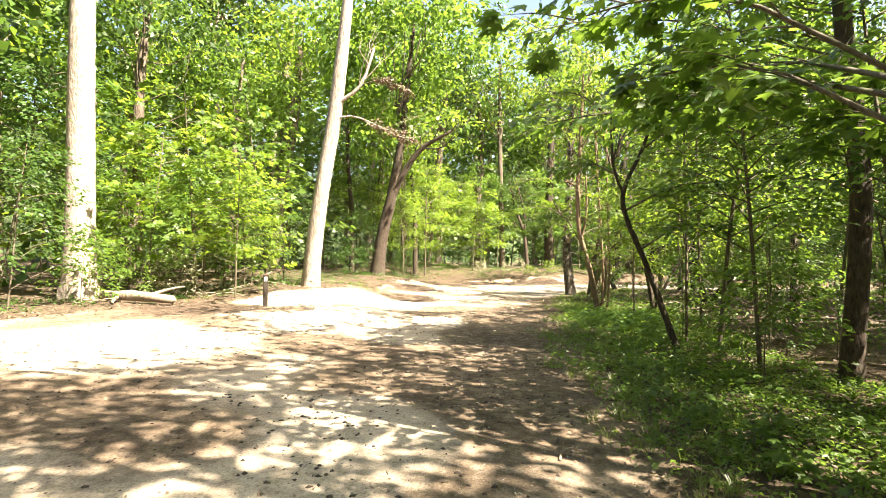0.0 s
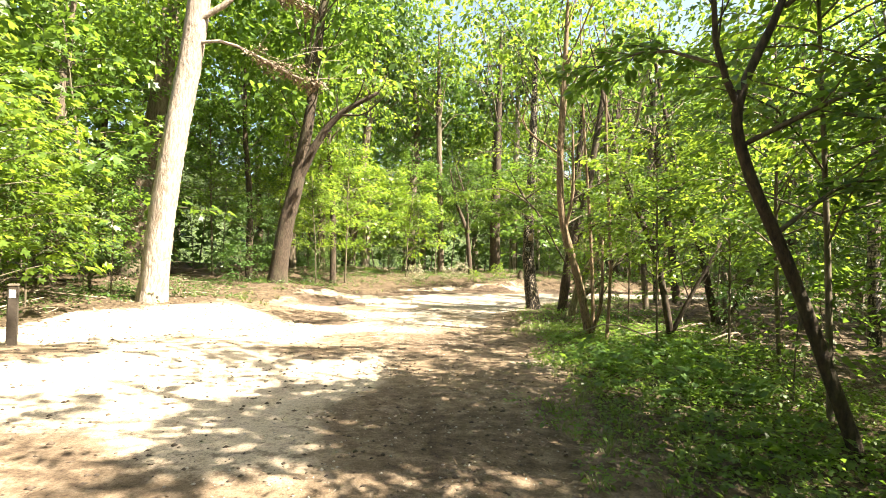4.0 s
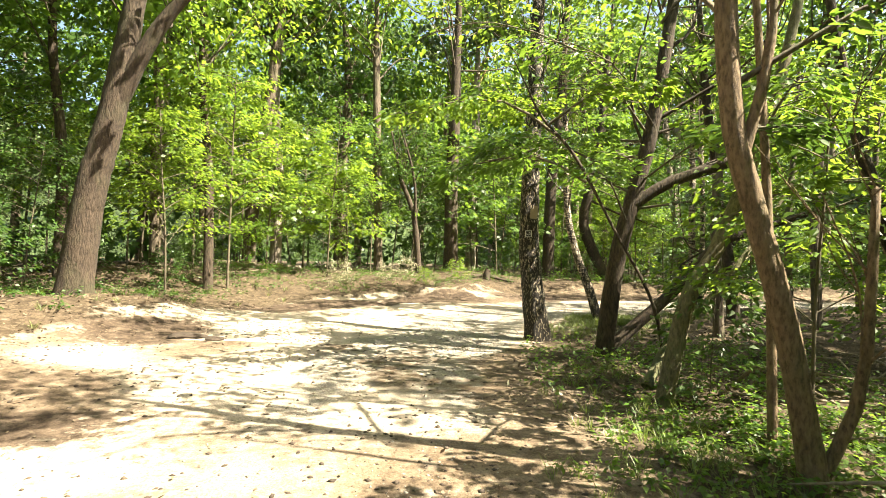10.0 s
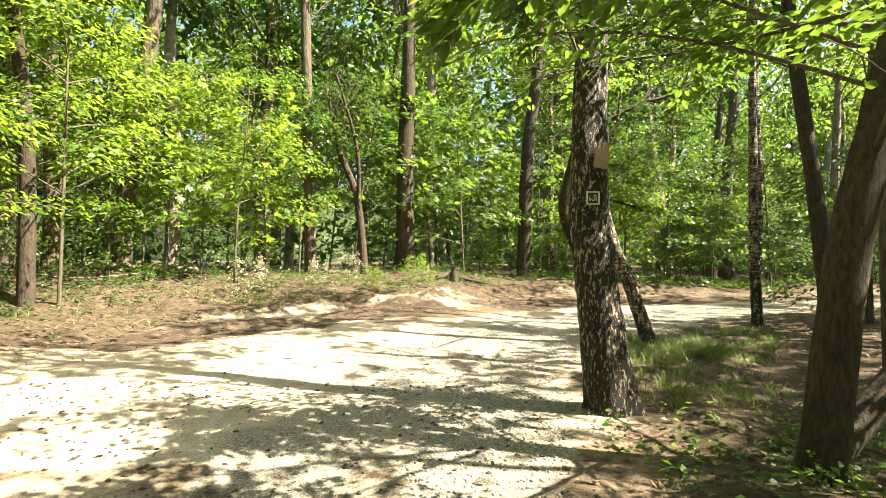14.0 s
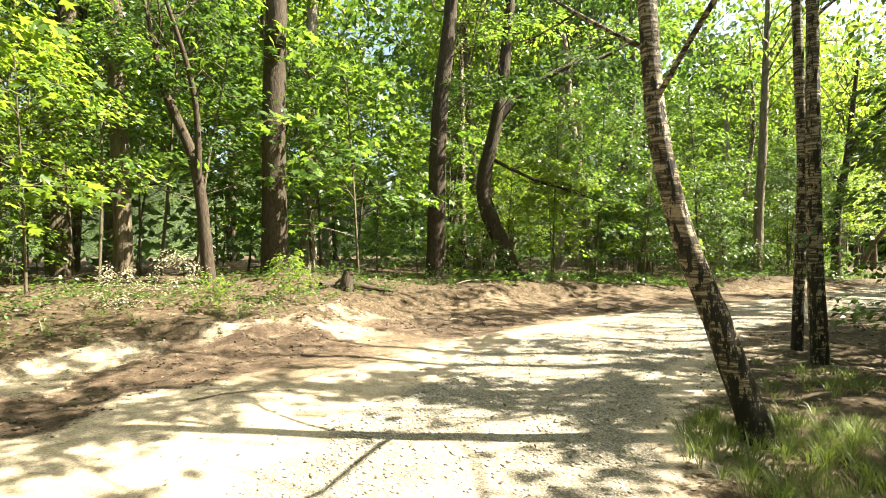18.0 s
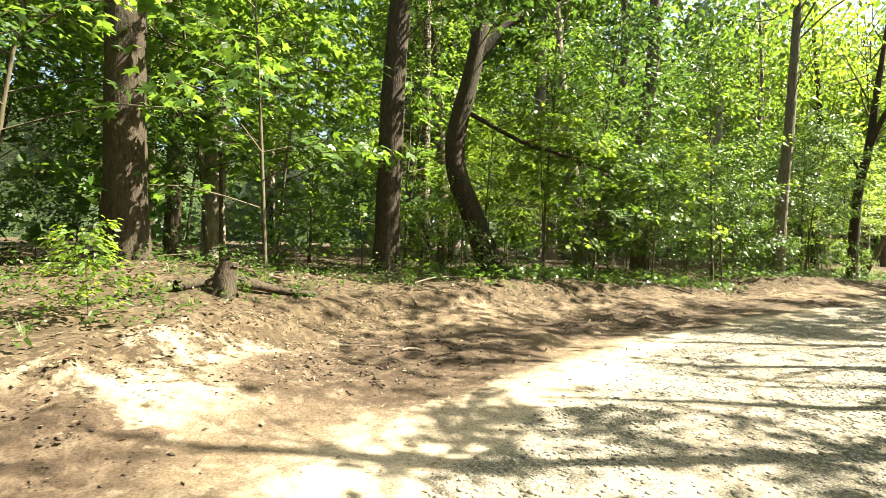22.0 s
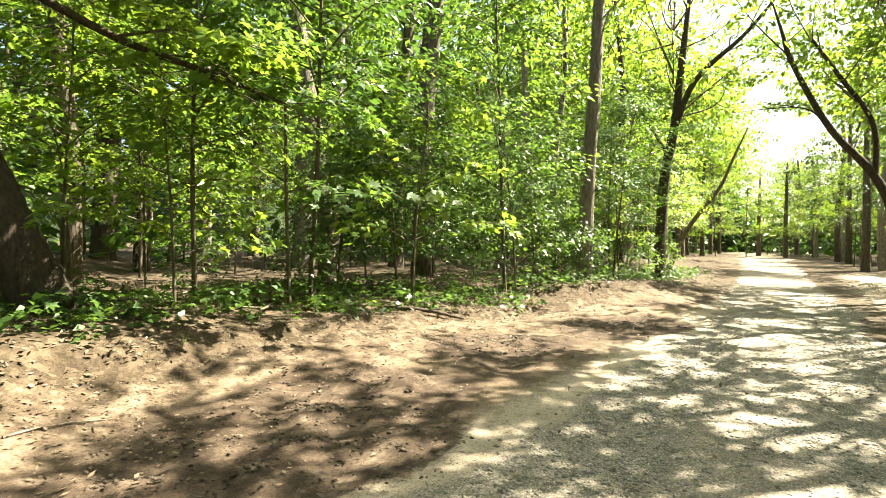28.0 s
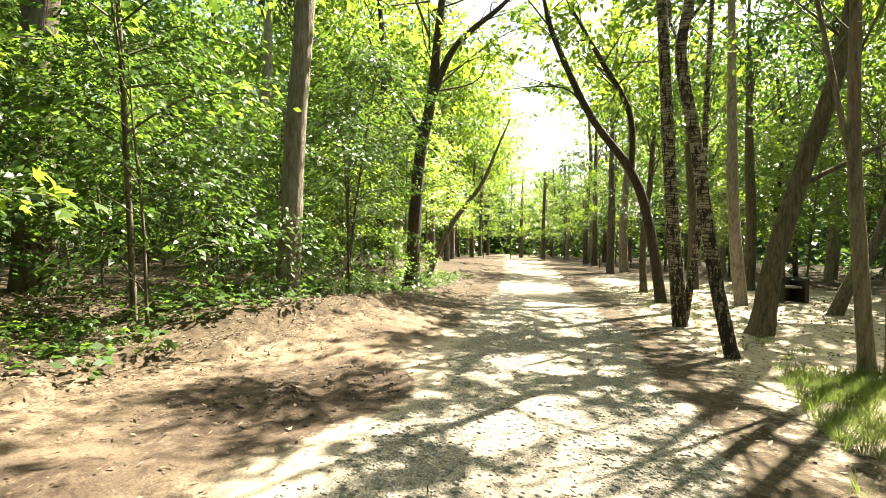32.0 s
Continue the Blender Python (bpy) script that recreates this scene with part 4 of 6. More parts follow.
# boughs that hang low over the verge
for k, (a, b, c) in enumerate((((2.25, 3.54, 2.3), (1.6, 4.2, 2.95), (0.75, 4.7, 3.0)), ((2.25, 3.54, 2.5), (1.9, 4.6, 2.95), (1.3, 5.6, 2.95)), ((2.25, 3.54, 2.2), (2.6, 4.4, 2.6), (2.9, 5.4, 2.55)), ((2.25, 3.54, 1.9), (2.9, 4.1, 2.2), (3.6, 4.8, 2.1)), ((2.25, 3.54, 2.6), (1.2, 3.8, 3.3), (0.2, 4.3, 3.35)), ((2.25, 3.54, 2.6), (2.2, 5.2, 3.3), (2.0, 6.6, 3.3)))):
    bough(start_tree, [a, b, c], 0.13, 24, LEAF, 70 + k, 11, "palm")
bough(fork_right, [(1.5, 9.9, 4.0), (0.9, 9.7, 4.4), (0.2, 9.4, 4.3)], 0.09, 41, LEAF_YELLOW, 5)
bough(fork_right, [(2.1, 9.98, 3.5), (2.9, 9.6, 4.1), (3.9, 9.1, 4.2)], 0.09, 41, LEAF, 6)
bough(fork_right, [(1.8, 9.97, 2.4), (2.5, 9.3, 2.75), (3.3, 8.8, 2.7)], 0.09, 38, LEAF, 7)
bough(fork_right, [(2.05, 9.97, 1.7), (2.8, 10.2, 2.15), (3.6, 10.3, 2.1)], 0.09, 38, LEAF_DARK, 8)
bough(fork_right, [(1.65, 9.97, 3.0), (1.2, 10.4, 3.3), (0.6, 10.9, 3.2)], 0.09, 38, LEAF, 9)
bough(oak_right, [(3.1, 21.0, 3.3), (2.0, 20.5, 4.2), (0.8, 20.1, 4.4), (0.0, 19.9, 4.3)], 0.09, 44, LEAF_YELLOW, 10, 12)
bough(oak_right, [(3.2, 21.0, 3.6), (2.4, 21.6, 4.1), (1.2, 22.0, 4.2), (0.4, 22.2, 4.0)], 0.09, 41, LEAF, 11, 11)
bough(oak_right, [(3.9, 20.7, 2.8), (4.2, 20.0, 3.2), (4.3, 19.2, 3.2)], 0.09, 38, LEAF, 12)
bough(oak_right, [(4.6, 20.5, 3.1), (3.9, 19.7, 3.8), (3.0, 19.2, 4.0)], 0.09, 38, LEAF, 13)
bough(oak_right, [(5.2, 21.2, 2.05), (5.6, 20.4, 2.3), (5.7, 19.5, 2.2)], 0.09, 38, LEAF_DARK, 14)
bough(slim_right, [(1.66, 16.7, 2.6), (2.5, 16.3, 3.1), (3.3, 16.0, 3.1)], 0.09, 38, LEAF, 15)
bough(arch_right, [(1.4, 19.95, 3.0), (0.8, 19.9, 3.35), (0.1, 19.8, 3.3), (-0.5, 19.8, 3.1)], 0.09, 60, LEAF_YELLOW, 17, 12)
bough(arch_right, [(1.3, 19.98, 3.15), (1.2, 20.5, 3.5), (1.0, 21.2, 3.5)], 0.09, 60, LEAF_YELLOW, 18)
bough(arch_right, [(1.8, 19.9, 2.4), (1.3, 20.2, 2.75), (0.6, 20.4, 2.7), (0.1, 20.5, 2.5)], 0.09, 60, LEAF, 30, 11)
bough(arch_right, [(1.3, 19.98, 3.1), (1.9, 19.7, 3.5), (2.6, 19.4, 3.5)], 0.09, 60, LEAF_YELLOW, 31)
bough(oak_right, [(2.9, 21.0, 2.4), (2.3, 21.7, 2.9), (1.4, 22.0, 3.05), (0.5, 22.2, 2.95)], 0.09, 60, LEAF, 32, 12)
bough(oak_right, [(3.1, 21.0, 3.2), (2.4, 21.9, 3.4), (1.5, 22.3, 3.45), (0.7, 22.6, 3.3)], 0.09, 60, LEAF_YELLOW, 33, 12)
bough(oak_right, [(2.95, 21.0, 2.6), (2.2, 21.5, 3.1), (1.5, 21.6, 3.3), (0.9, 21.5, 3.2)], 0.09, 60, LEAF, 35, 12)
bough(oak_right, [(3.1, 21.0, 3.0), (2.5, 22.3, 3.1), (2.0, 23.0, 3.2), (1.3, 23.5, 3.1)], 0.09, 60, LEAF, 36, 12)
bough(oak_right, [(3.0, 21.0, 2.8), (3.0, 21.9, 3.2), (2.9, 22.9, 3.2)], 0.09, 60, LEAF, 34)
bough(lean_right, [(3.2, 18.7, 2.7), (3.0, 18.0, 3.0), (2.6, 17.3, 2.9)], 0.09, 38, LEAF, 19)
bough(bent_right, [(3.3, 16.4, 2.0), (3.5, 15.7, 2.4), (3.6, 14.9, 2.4)], 0.09, 38, LEAF, 20)
bough(bent_right, [(3.0, 16.4, 2.7), (2.6, 15.8, 3.2), (2.0, 15.2, 3.3)], 0.09, 38, LEAF_YELLOW, 21)
bough(thin_right, [(2.4, 15.97, 2.2), (2.9, 15.3, 2.6), (3.2, 14.6, 2.5)], 0.09, 35, LEAF, 22)

# unseen trees added inside the bend, only to cast leaf shade on the road
for x, y, r, h, k in ((10.6, 27.9, 0.10, 12, 0.75), (13.2, 28.4, 0.12, 13, 0.9), (11.6, 25.4, 0.12, 14, 1.2), (14.8, 26.6, 0.13, 14, 1.2), (16.4, 28.9, 0.11, 12, 1.0), (8.9, 24.8, 0.11, 13, 1.1), (5.6, 23.2, 0.10, 12, 0.95), (17.6, 26.4, 0.13, 14, 1.2), (18.1, 28.8, 0.11, 14, 1.35), (14.4, 29.3, 0.10, 13, 0.9)):
    tree("oak", [(x, y, 0, r), (x - 0.1, y, 2.5, r * 0.9), (x + 0.15, y + 0.1, 5, r * 0.75)], "unseen oak added inside the bend to shade the road", h, k, name="oak_tree", sides=10, dense=1.8, twiggy=False)

# ---- trees on the north bank ----
tree("dark", [(1.68, 35.9, 1.0, 0.30), (1.62, 35.95, 4.3, 0.275), (1.67, 35.9, 6.6, 0.25)], "thick dark oak on the bank", 18, 1.3, name="oak_tree", dense=0.6)
straight_oak = tree("dark", [(6.14, 37.18, 0.66, 0.275), (6.23, 37.14, 4.9, 0.24), (6.5, 37.0, 8.0, 0.2)], "straight brown oak with flared roots", 18, 1.3, name="oak_tree", dense=0.6)
crooked_oak = tree("dark", [(8.85, 37.3, 0.57, 0.30), (8.35, 37.5, 1.8, 0.26), (7.95, 37.75, 3.3, 0.235), (8.35, 37.6, 5.5, 0.2), (8.6, 37.5, 7.7, 0.17)], "crooked oak leaning back from its mossy foot", 18, 1.3,
     limbs=[[(8.35, 37.6, 5.4, 0.15), (9.1, 37.3, 6.3, 0.11), (10.4, 36.9, 7.1, 0.085), (11.6, 36.6, 7.5, 0.06), (13.4, 36.2, 8.6, 0.025)], [(10.4, 36.9, 7.1, 0.05), (11.2, 36.9, 7.9, 0.035), (11.7, 36.8, 9.0, 0.015)], [(8.05, 37.7, 4.3, 0.06), (9.36, 37.15, 3.6, 0.045), (10.14, 36.6, 3.28, 0.032), (10.71, 35.76, 2.87, 0.014)]], name="oak_tree")
# this high bough is added overhead to shade the foot of the bank
bough(crooked_oak, [(10.4, 36.9, 7.1), (10.8, 35.5, 7.5), (11.0, 34.2, 7.4), (11.0, 33.3, 7.0)], 0.13, 44, LEAF, 60, 15)
for k, (a, b, c) in enumerate((((9.36, 37.15, 3.6), (9.9, 36.3, 3.6), (10.3, 35.5, 3.3)), ((10.14, 36.6, 3.28), (10.8, 36.0, 3.1), (11.3, 35.3, 2.8)), ((8.8, 37.4, 3.9), (9.0, 36.4, 4.0), (9.2, 35.5, 3.8)), ((10.14, 36.6, 3.28), (10.5, 37.0, 3.5), (11.2, 37.2, 3.4)))):
    bough(crooked_oak, [a, b, c], 0.11, 36, LEAF if k % 2 else LEAF_YELLOW, 130 + k, 12, "palm")
# more high boughs added, mostly out of view, to shade the bank
bough(crooked_oak, [(9.1, 37.3, 6.3), (9.4, 36.0, 6.6), (9.6, 34.8, 6.5), (9.6, 34.0, 6.2)], 0.13, 44, LEAF_DARK, 61, 15)
bough(crooked_oak, [(11.6, 36.6, 7.5), (12.2, 35.2, 8.0), (12.4, 34.0, 8.0)], 0.13, 44, LEAF, 62, 14)
bough(crooked_oak, [(8.35, 37.6, 5.6), (8.2, 36.2, 6.0), (8.0, 35.2, 5.9)], 0.13, 44, LEAF_DARK, 63, 14)
bough(straight_oak, [(6.3, 37.1, 5.2), (6.7, 35.9, 5.7), (7.3, 34.7, 5.6)], 0.13, 44, LEAF_DARK, 64, 14)
bough(straight_oak, [(6.4, 37.0, 6.8), (7.4, 35.8, 7.4), (8.4, 34.6, 7.3)], 0.13, 44, LEAF, 65, 15)
tree("oak", [(-1.3, 35.5, 1.2, 0.19), (-1.4, 35.5, 3.5, 0.17), (-1.6, 35.5, 9.0, 0.15)], "straight dark trunk in the wood", 18, 1.3, name="oak_tree", dense=0.6)
tree("dark", [(0.3, 34.43, 0.9, 0.125), (0.05, 34.54, 3.0, 0.105), (-0.5, 34.8, 4.5, 0.085)], "slim forked dark tree", 9, 0.5, limbs=[[(0.1, 34.5, 2.7, 0.07), (0.0, 34.2, 4.5, 0.05), (-0.6, 34.0, 6.5, 0.03)]], name="oak_tree", sides=10)
tree("oak", [(-7.3, 32.9, 1.0, 0.205), (-7.3, 32.9, 3.4, 0.19), (-7.5, 32.9, 8.3, 0.16)], "straight brown trunk with a sunlit foot", 18, 1.3, name="oak_tree")
tree("oak", [(-8.4, 31.8, 0.95, 0.21), (-8.5, 31.8, 4.0, 0.19), (-8.5, 31.8, 7.5, 0.17)], "straight brown oak trunk on the bank", 18, 1.3, name="oak_tree")
tree("oak", [(-5.9, 33.3, 0.92, 0.24), (-5.7, 33.3, 3.7, 0.23), (-5.1, 33.2, 8.3, 0.2)], "rough brown oak trunk", 18, 1.3, name="oak_tree")
tree("oak", [(9.75, 41.8, 0.6, 0.18), (9.7, 41.8, 3.0, 0.165), (9.4, 42.0, 7.5, 0.14)], "pale straight trunk behind the first row", 18, 1.3, name="oak_tree", dense=0.6)
tree("birch", [(8.6, 40.6, 0.6, 0.14), (8.55, 40.6, 3.0, 0.13), (8.5, 40.6, 7.0, 0.11)], "pale birch behind the first row", 13, 0.8, name="birch_tree")
tree("grey", [(14.55, 41.0, 0.42, 0.235), (14.25, 41.2, 3.6, 0.21), (13.9, 41.5, 6.6, 0.18)], "oak with a pale patch on its trunk", 18, 1.3, name="oak_tree", dense=0.6)
tree("grey", [(19.62, 37.55, 0.42, 0.20), (19.66, 37.5, 3.0, 0.175), (19.72, 37.4, 5.4, 0.155)], "straight grey-brown oak beside the road", 18, 1.3, name="oak_tree", sides=18, dense=1.5)
mark2_tree = tree("dark", [(25.85, 38.55, 0.12, 0.205), (25.95, 38.45, 3.4, 0.17), (26.1, 38.2, 5.4, 0.15)], "forked oak with a small painted mark", 13, 1.1,
     limbs=[[(26.05, 38.2, 5.2, 0.11), (26.3, 37.6, 6.8, 0.09), (26.97, 36.3, 8.2, 0.06), (27.5, 35.0, 10, 0.03)], [(26.0, 38.35, 4.3, 0.07), (25.6, 39.0, 5.6, 0.05), (25.3, 39.8, 7.0, 0.03)]], name="oak_tree")
tree("oak", [(30.3, 40.3, 0.3, 0.13), (30.7, 39.6, 1.9, 0.10), (31.3, 38.6, 3.6, 0.07)], "thin tree leaning over the road", 6.5, 0, name="young_tree", sides=9)

bough(mark2_tree, [(26.1, 38.0, 5.9), (26.7, 37.0, 6.6), (27.3, 36.2, 6.7)], 0.12, 34, LEAF_YELLOW, 40, 12)
bough(mark2_tree, [(26.6, 37.0, 7.5), (27.4, 36.3, 8.0), (28.2, 35.9, 8.0)], 0.12, 34, LEAF, 41, 12)
bough(mark2_tree, [(26.97, 36.3, 8.2), (26.5, 35.6, 9.0), (26.4, 34.6, 9.2)], 0.12, 34, LEAF_YELLOW, 42, 12)
bough(mark2_tree, [(25.7, 38.9, 5.4), (25.0, 38.6, 6.2), (24.2, 38.2, 6.3)], 0.12, 34, LEAF, 43, 12)

# ---- trees by the clearing ----
tree("oak", [(30.29, 32.81, 0, 0.12), (30.26, 32.88, 1.55, 0.1), (30.32, 32.74, 3.3, 0.085)], "slim trunk at the edge of the clearing", 9, 0.6, name="oak_tree", sides=10, dense=1.7)
curved_oak = tree("dark", [(27.45, 32.16, 0, 0.144), (27.3, 32.51, 1.95, 0.128), (27.09, 32.96, 3.3, 0.116), (26.6, 34.0, 4.8, 0.092), (26.2, 34.85, 6.7, 0.072)], "curved oak forking over the road", 11, 0.9,
     limbs=[[(27.09, 32.96, 3.25, 0.080), (27.02, 33.04, 4.8, 0.072), (26.67, 33.79, 6.2, 0.060), (26.4, 34.4, 7.3, 0.040)]], name="oak_tree", dense=1.7)
bough(curved_oak, [(26.6, 34.0, 4.8), (26.9, 34.7, 5.6), (27.4, 35.6, 5.7)], 0.12, 34, LEAF, 44, 12)
bough(curved_oak, [(26.3, 34.6, 6.2), (26.8, 35.3, 7.2), (27.2, 36.0, 7.4)], 0.12, 34, LEAF_YELLOW, 45, 12)
bough(curved_oak, [(26.7, 33.7, 6.0), (26.2, 33.0, 6.8), (25.4, 32.4, 6.9)], 0.12, 34, LEAF_YELLOW, 46, 12)
bough(curved_oak, [(26.4, 34.4, 7.2), (25.8, 34.8, 8.2), (25.2, 34.8, 8.6)], 0.12, 34, LEAF, 47, 12)
tree("birch", [(23.34, 31.66, 0, 0.137), (23.26, 31.84, 1.8, 0.122), (23.18, 32.0, 3.85, 0.108), (23.12, 32.14, 5.9, 0.094)], "birch with black plated bark beside the road", 13, 0.8,
     limbs=[[(23.4, 31.6, 0.1, 0.072), (23.5, 31.4, 2.0, 0.061), (23.45, 31.35, 4.2, 0.050), (23.3, 31.3, 6.5, 0.036)]], name="birch_tree", sides=18, dense=1.7)
tree("birch", [(20.35, 30.99, 0, 0.094), (20.23, 31.25, 1.1, 0.086), (20.11, 31.51, 2.7, 0.079), (20.02, 31.72, 3.8, 0.072), (20.06, 31.63, 4.6, 0.068)], "slender crooked birch on bare ground", 11, 0.7, name="birch_tree", sides=18, dense=1.7)
tree("oak", [(22.78, 30.47, 0, 0.190), (22.88, 30.26, 1.35, 0.162), (23.05, 29.88, 2.85, 0.141), (23.24, 29.47, 4.3, 0.123), (23.34, 29.25, 5.6, 0.106)], "big grey oak splitting into two trunks", 14, 1.3,
     limbs=[[(23.0, 29.9, 2.5, 0.049), (23.2, 29.4, 2.8, 0.039), (23.4, 28.7, 3.2, 0.021)]], name="oak_tree", sides=20, dense=1.7)
tree("pine", [(28.52, 30.3, 0, 0.17), (28.41, 30.53, 2.0, 0.15), (28.36, 30.65, 4.2, 0.13)], "reddish pine in the clearing", 14, 0.8, name="pine_tree")
tree("oak", [(33.69, 31.37, 0, 0.14), (33.65, 31.46, 1.85, 0.13), (33.55, 31.69, 4.6, 0.12)], "slim trunk far off in the clearing", 11, 0.7, name="oak_tree", sides=10, dense=1.7)
tree("grey", [(19.92, 29.72, 0, 0.090), (19.84, 29.92, 2.3, 0.072), (19.82, 29.97, 4.2, 0.058)], "young grey oak with an upright limb", 8, 0.6, limbs=[[(19.86, 29.85, 1.9, 0.036), (19.6, 30.2, 3.3, 0.029), (19.3, 30.6, 5.0, 0.018)]], name="oak_tree", sides=14, dense=1.7)
tree("brown", [(20.05, 29.45, 0, 0.090), (20.04, 29.5, 2.0, 0.079), (20.0, 29.55, 4.2, 0.069)], "slender brown trunk close beside a grey one", 12, 0.7, name="pine_tree", sides=14)
tree("oak", [(27.39, 28.57, 0, 0.16), (27.57, 28.17, 0.9, 0.13), (27.85, 27.6, 2.05, 0.11)], "leaning trunk at the back of the clearing", 14, 1.3, name="oak_tree", sides=10, dense=1.7)

# trees added to shade the clearing's trunks and fill the leaves behind them
for x, y, r, h, k in ((28.4, 24.6, 0.22, 15, 1.1), (35.0, 29.6, 0.2, 14, 1.1), (33.0, 24.4, 0.2, 15, 1.3), (37.5, 31.5, 0.18, 13, 1.1)):
    tree("oak", [(x, y, 0, r), (x - 0.1, y, 2.5, r * 0.9), (x + 0.2, y + 0.1, 5, r * 0.75)], "oak added at the far side of the clearing for its shade", h, k, name="oak_tree", sides=10, dense=1.5)

# ---- wood all round ----
TRUNKS = {}
for s, (kind, r, bend) in enumerate((("oak", 0.17, 0.5), ("dark", 0.14, -0.6), ("oak", 0.22, 0.3), ("pine", 0.2, 0.15), ("birch", 0.1, 0.5))):
    line = [(0, 0, -0.3, r * 1.05), (bend * 0.15, 0.1, 3, r * 0.9), (bend * 0.5, -0.1, 6, r * 0.7), (bend * 0.8, 0.2, 9.5, r * 0.35)]
    TRUNKS[s] = (kind, tubes("trunk", [line], BARKS[kind], 9, flare=0.5, rough=0.02), bend)
WOOD = []


def free_spot(x, y, gap, others):
    return all((x - a) ** 2 + (y - b) ** 2 > gap * gap for a, b in others)


fixed = [tuple(o.location[:2]) for o in scene.objects if o.type == "EMPTY"]
far_line = [(x0 + dx, y0 + dy) for x0, y0, dx, dy in [(32 + 4.2 * i, 0.305 * (32 + 4.2 * i) + (24.2 if i % 2 else 30.6), rng.uniform(-1, 1), rng.uniform(-1, 1) + (-1.5 if i % 2 else 2.2)) for i in range(22)]]
WOULD = far_line + [(rng.uniform(-36, 66), rng.uniform(-24, 72)) for _ in range(9000)]
for x, y in WOULD:
    d = float(max(inside(TRACK, np.array([x]), np.array([y]))[0], inside(YARD, np.array([x]), np.array([y]))[0]))
    near = float(off_line(GRAVEL_LINE, np.array([x]), np.array([y]))[0])
    if (d > -2.2 and (x, y) not in far_line) or d > -0.7 or near > 30 or not free_spot(x, y, 3.3 if near < 16 else 4.8, fixed + WOOD):
        continue
    if near > 13 and y < 2:
        continue
    WOOD.append((x, y))
    n = len(WOOD)
    kind, me, bend = TRUNKS[int(rng.integers(0, 5))]
    size = rng.uniform(1.15, 1.6) if near > 13 or y > 0.2 * x + 34 else rng.uniform(0.9, 1.2)
    ob = thing("woodland_tree", (x, y, at(x, y)), "tall %s tree among the dense wood" % ("broadleaf" if kind in ("oak", "dark") else kind), "tree", "trees of the wood", turn=0.0 if near < 13 else rng.uniform(0, 6.28), size=size)
    part("trunk", me, ob)
    ck = {"dark": "oak"}.get(kind, kind)
    k = rng.uniform(0.85, 1.05)
    low = 4.0 if ck != "pine" else 6.5
    made = crown_of(ck, n, (x, y, low * size), 900 + n, size * k) if near < 13 else None
    hang_crown(ob, ck, (bend * 0.4, 0, low), n, k, made)
    if n >= 150:
        break

# ---- understorey ----
YOUNG = {"broad": [sapling_meshes(45, 8.5, 2.7, 0.24, 36, 114, 0.141, LEAF), sapling_meshes(46, 8.0, 2.9, 0.3, 34, 120, 0.141, LEAF), sapling_meshes(47, 8.2, 2.8, 0.2, 34, 116, 0.150, LEAF_YELLOW)],
         "tall": [sapling_meshes(50, 6.5, 2.0, 0.32, 30, 111, 0.122, LEAF), sapling_meshes(51, 6.0, 2.2, 0.36, 28, 118, 0.122, LEAF_DARK, lean=0.08), sapling_meshes(52, 5.5, 1.9, 0.3, 28, 114, 0.114, LEAF_YELLOW)],
         "mid": [sapling_meshes(60, 3.6, 1.5, 0.15, 24, 95, 0.104, LEAF), sapling_meshes(61, 3.2, 1.4, 0.12, 24, 89, 0.099, LEAF_DARK, lean=0.1), sapling_meshes(62, 4.0, 1.6, 0.25, 22, 103, 0.111, LEAF_YELLOW)],
         "maple": [sapling_meshes(80, 5.2, 2.1, 0.2, 22, 38, 0.19, LEAF, "palm", layered=1.0), sapling_meshes(81, 4.6, 1.9, 0.16, 20, 38, 0.18, LEAF_YELLOW, "palm", layered=1.0)],
         "dry": [sapling_meshes(75, 1.0, 0.55, 0.05, 16, 39, 0.059, PALE)],
         "bush": [sapling_meshes(77, 1.5, 0.75, 0.06, 18, 30, 0.12, LEAF_YELLOW, "oval")],
         "low": [sapling_meshes(70, 1.4, 0.7, 0.1, 14, 44, 0.084, LEAF), sapling_meshes(71, 1.1, 0.65, 0.1, 14, 44, 0.080, LEAF_DARK)]}
PLACED = []


def plant(size, x, y, k=1.0, label="", i=-1):
    PLACED.append((x, y))
    i = i if i >= 0 else int(rng.integers(0, 2 if size == "broad" else len(YOUNG[size])))
    if y > 0.2 * x + 33 and size in ("tall", "mid", "broad") and x < 45 and rng.uniform() < 0.3:
        i = 0 if size == "broad" else 1
    stem, shoots, leaves = YOUNG[size][i]
    word = {"maple": ("maple_sapling", "young maple with tiers of broad bright leaves", "sapling"), "bush": ("bush", "bright green bush", "bush"), "dry": ("dry_shrub", "pale withered shrub on the sandy bank", "shrub"), "broad": ("understorey_tree", "broad leafy understorey tree in the wood", "tree"), "tall": ("sapling_tree", "tall leafy sapling under the high trees", "sapling"), "mid": ("sapling", "bushy green sapling with layered side shoots", "sapling"), "low": ("shrub", "small leafy shrub on the forest floor", "shrub")}[size]
    ob = thing(word[0], (x, y, at(x, y)), label or word[1], word[2], {"bush": "", "maple": "young maples", "dry": "withered shrubs", "broad": "understorey trees", "tall": "tall saplings", "mid": "saplings", "low": "low shrubs"}[size], turn=rng.uniform(0, 6.28), size=k * rng.uniform(0.85, 1.15))
    part("stem", stem, ob)
    tagged(part("branchwork", shoots, ob), kind="stuff")
    part("foliage", leaves, ob)
    return ob


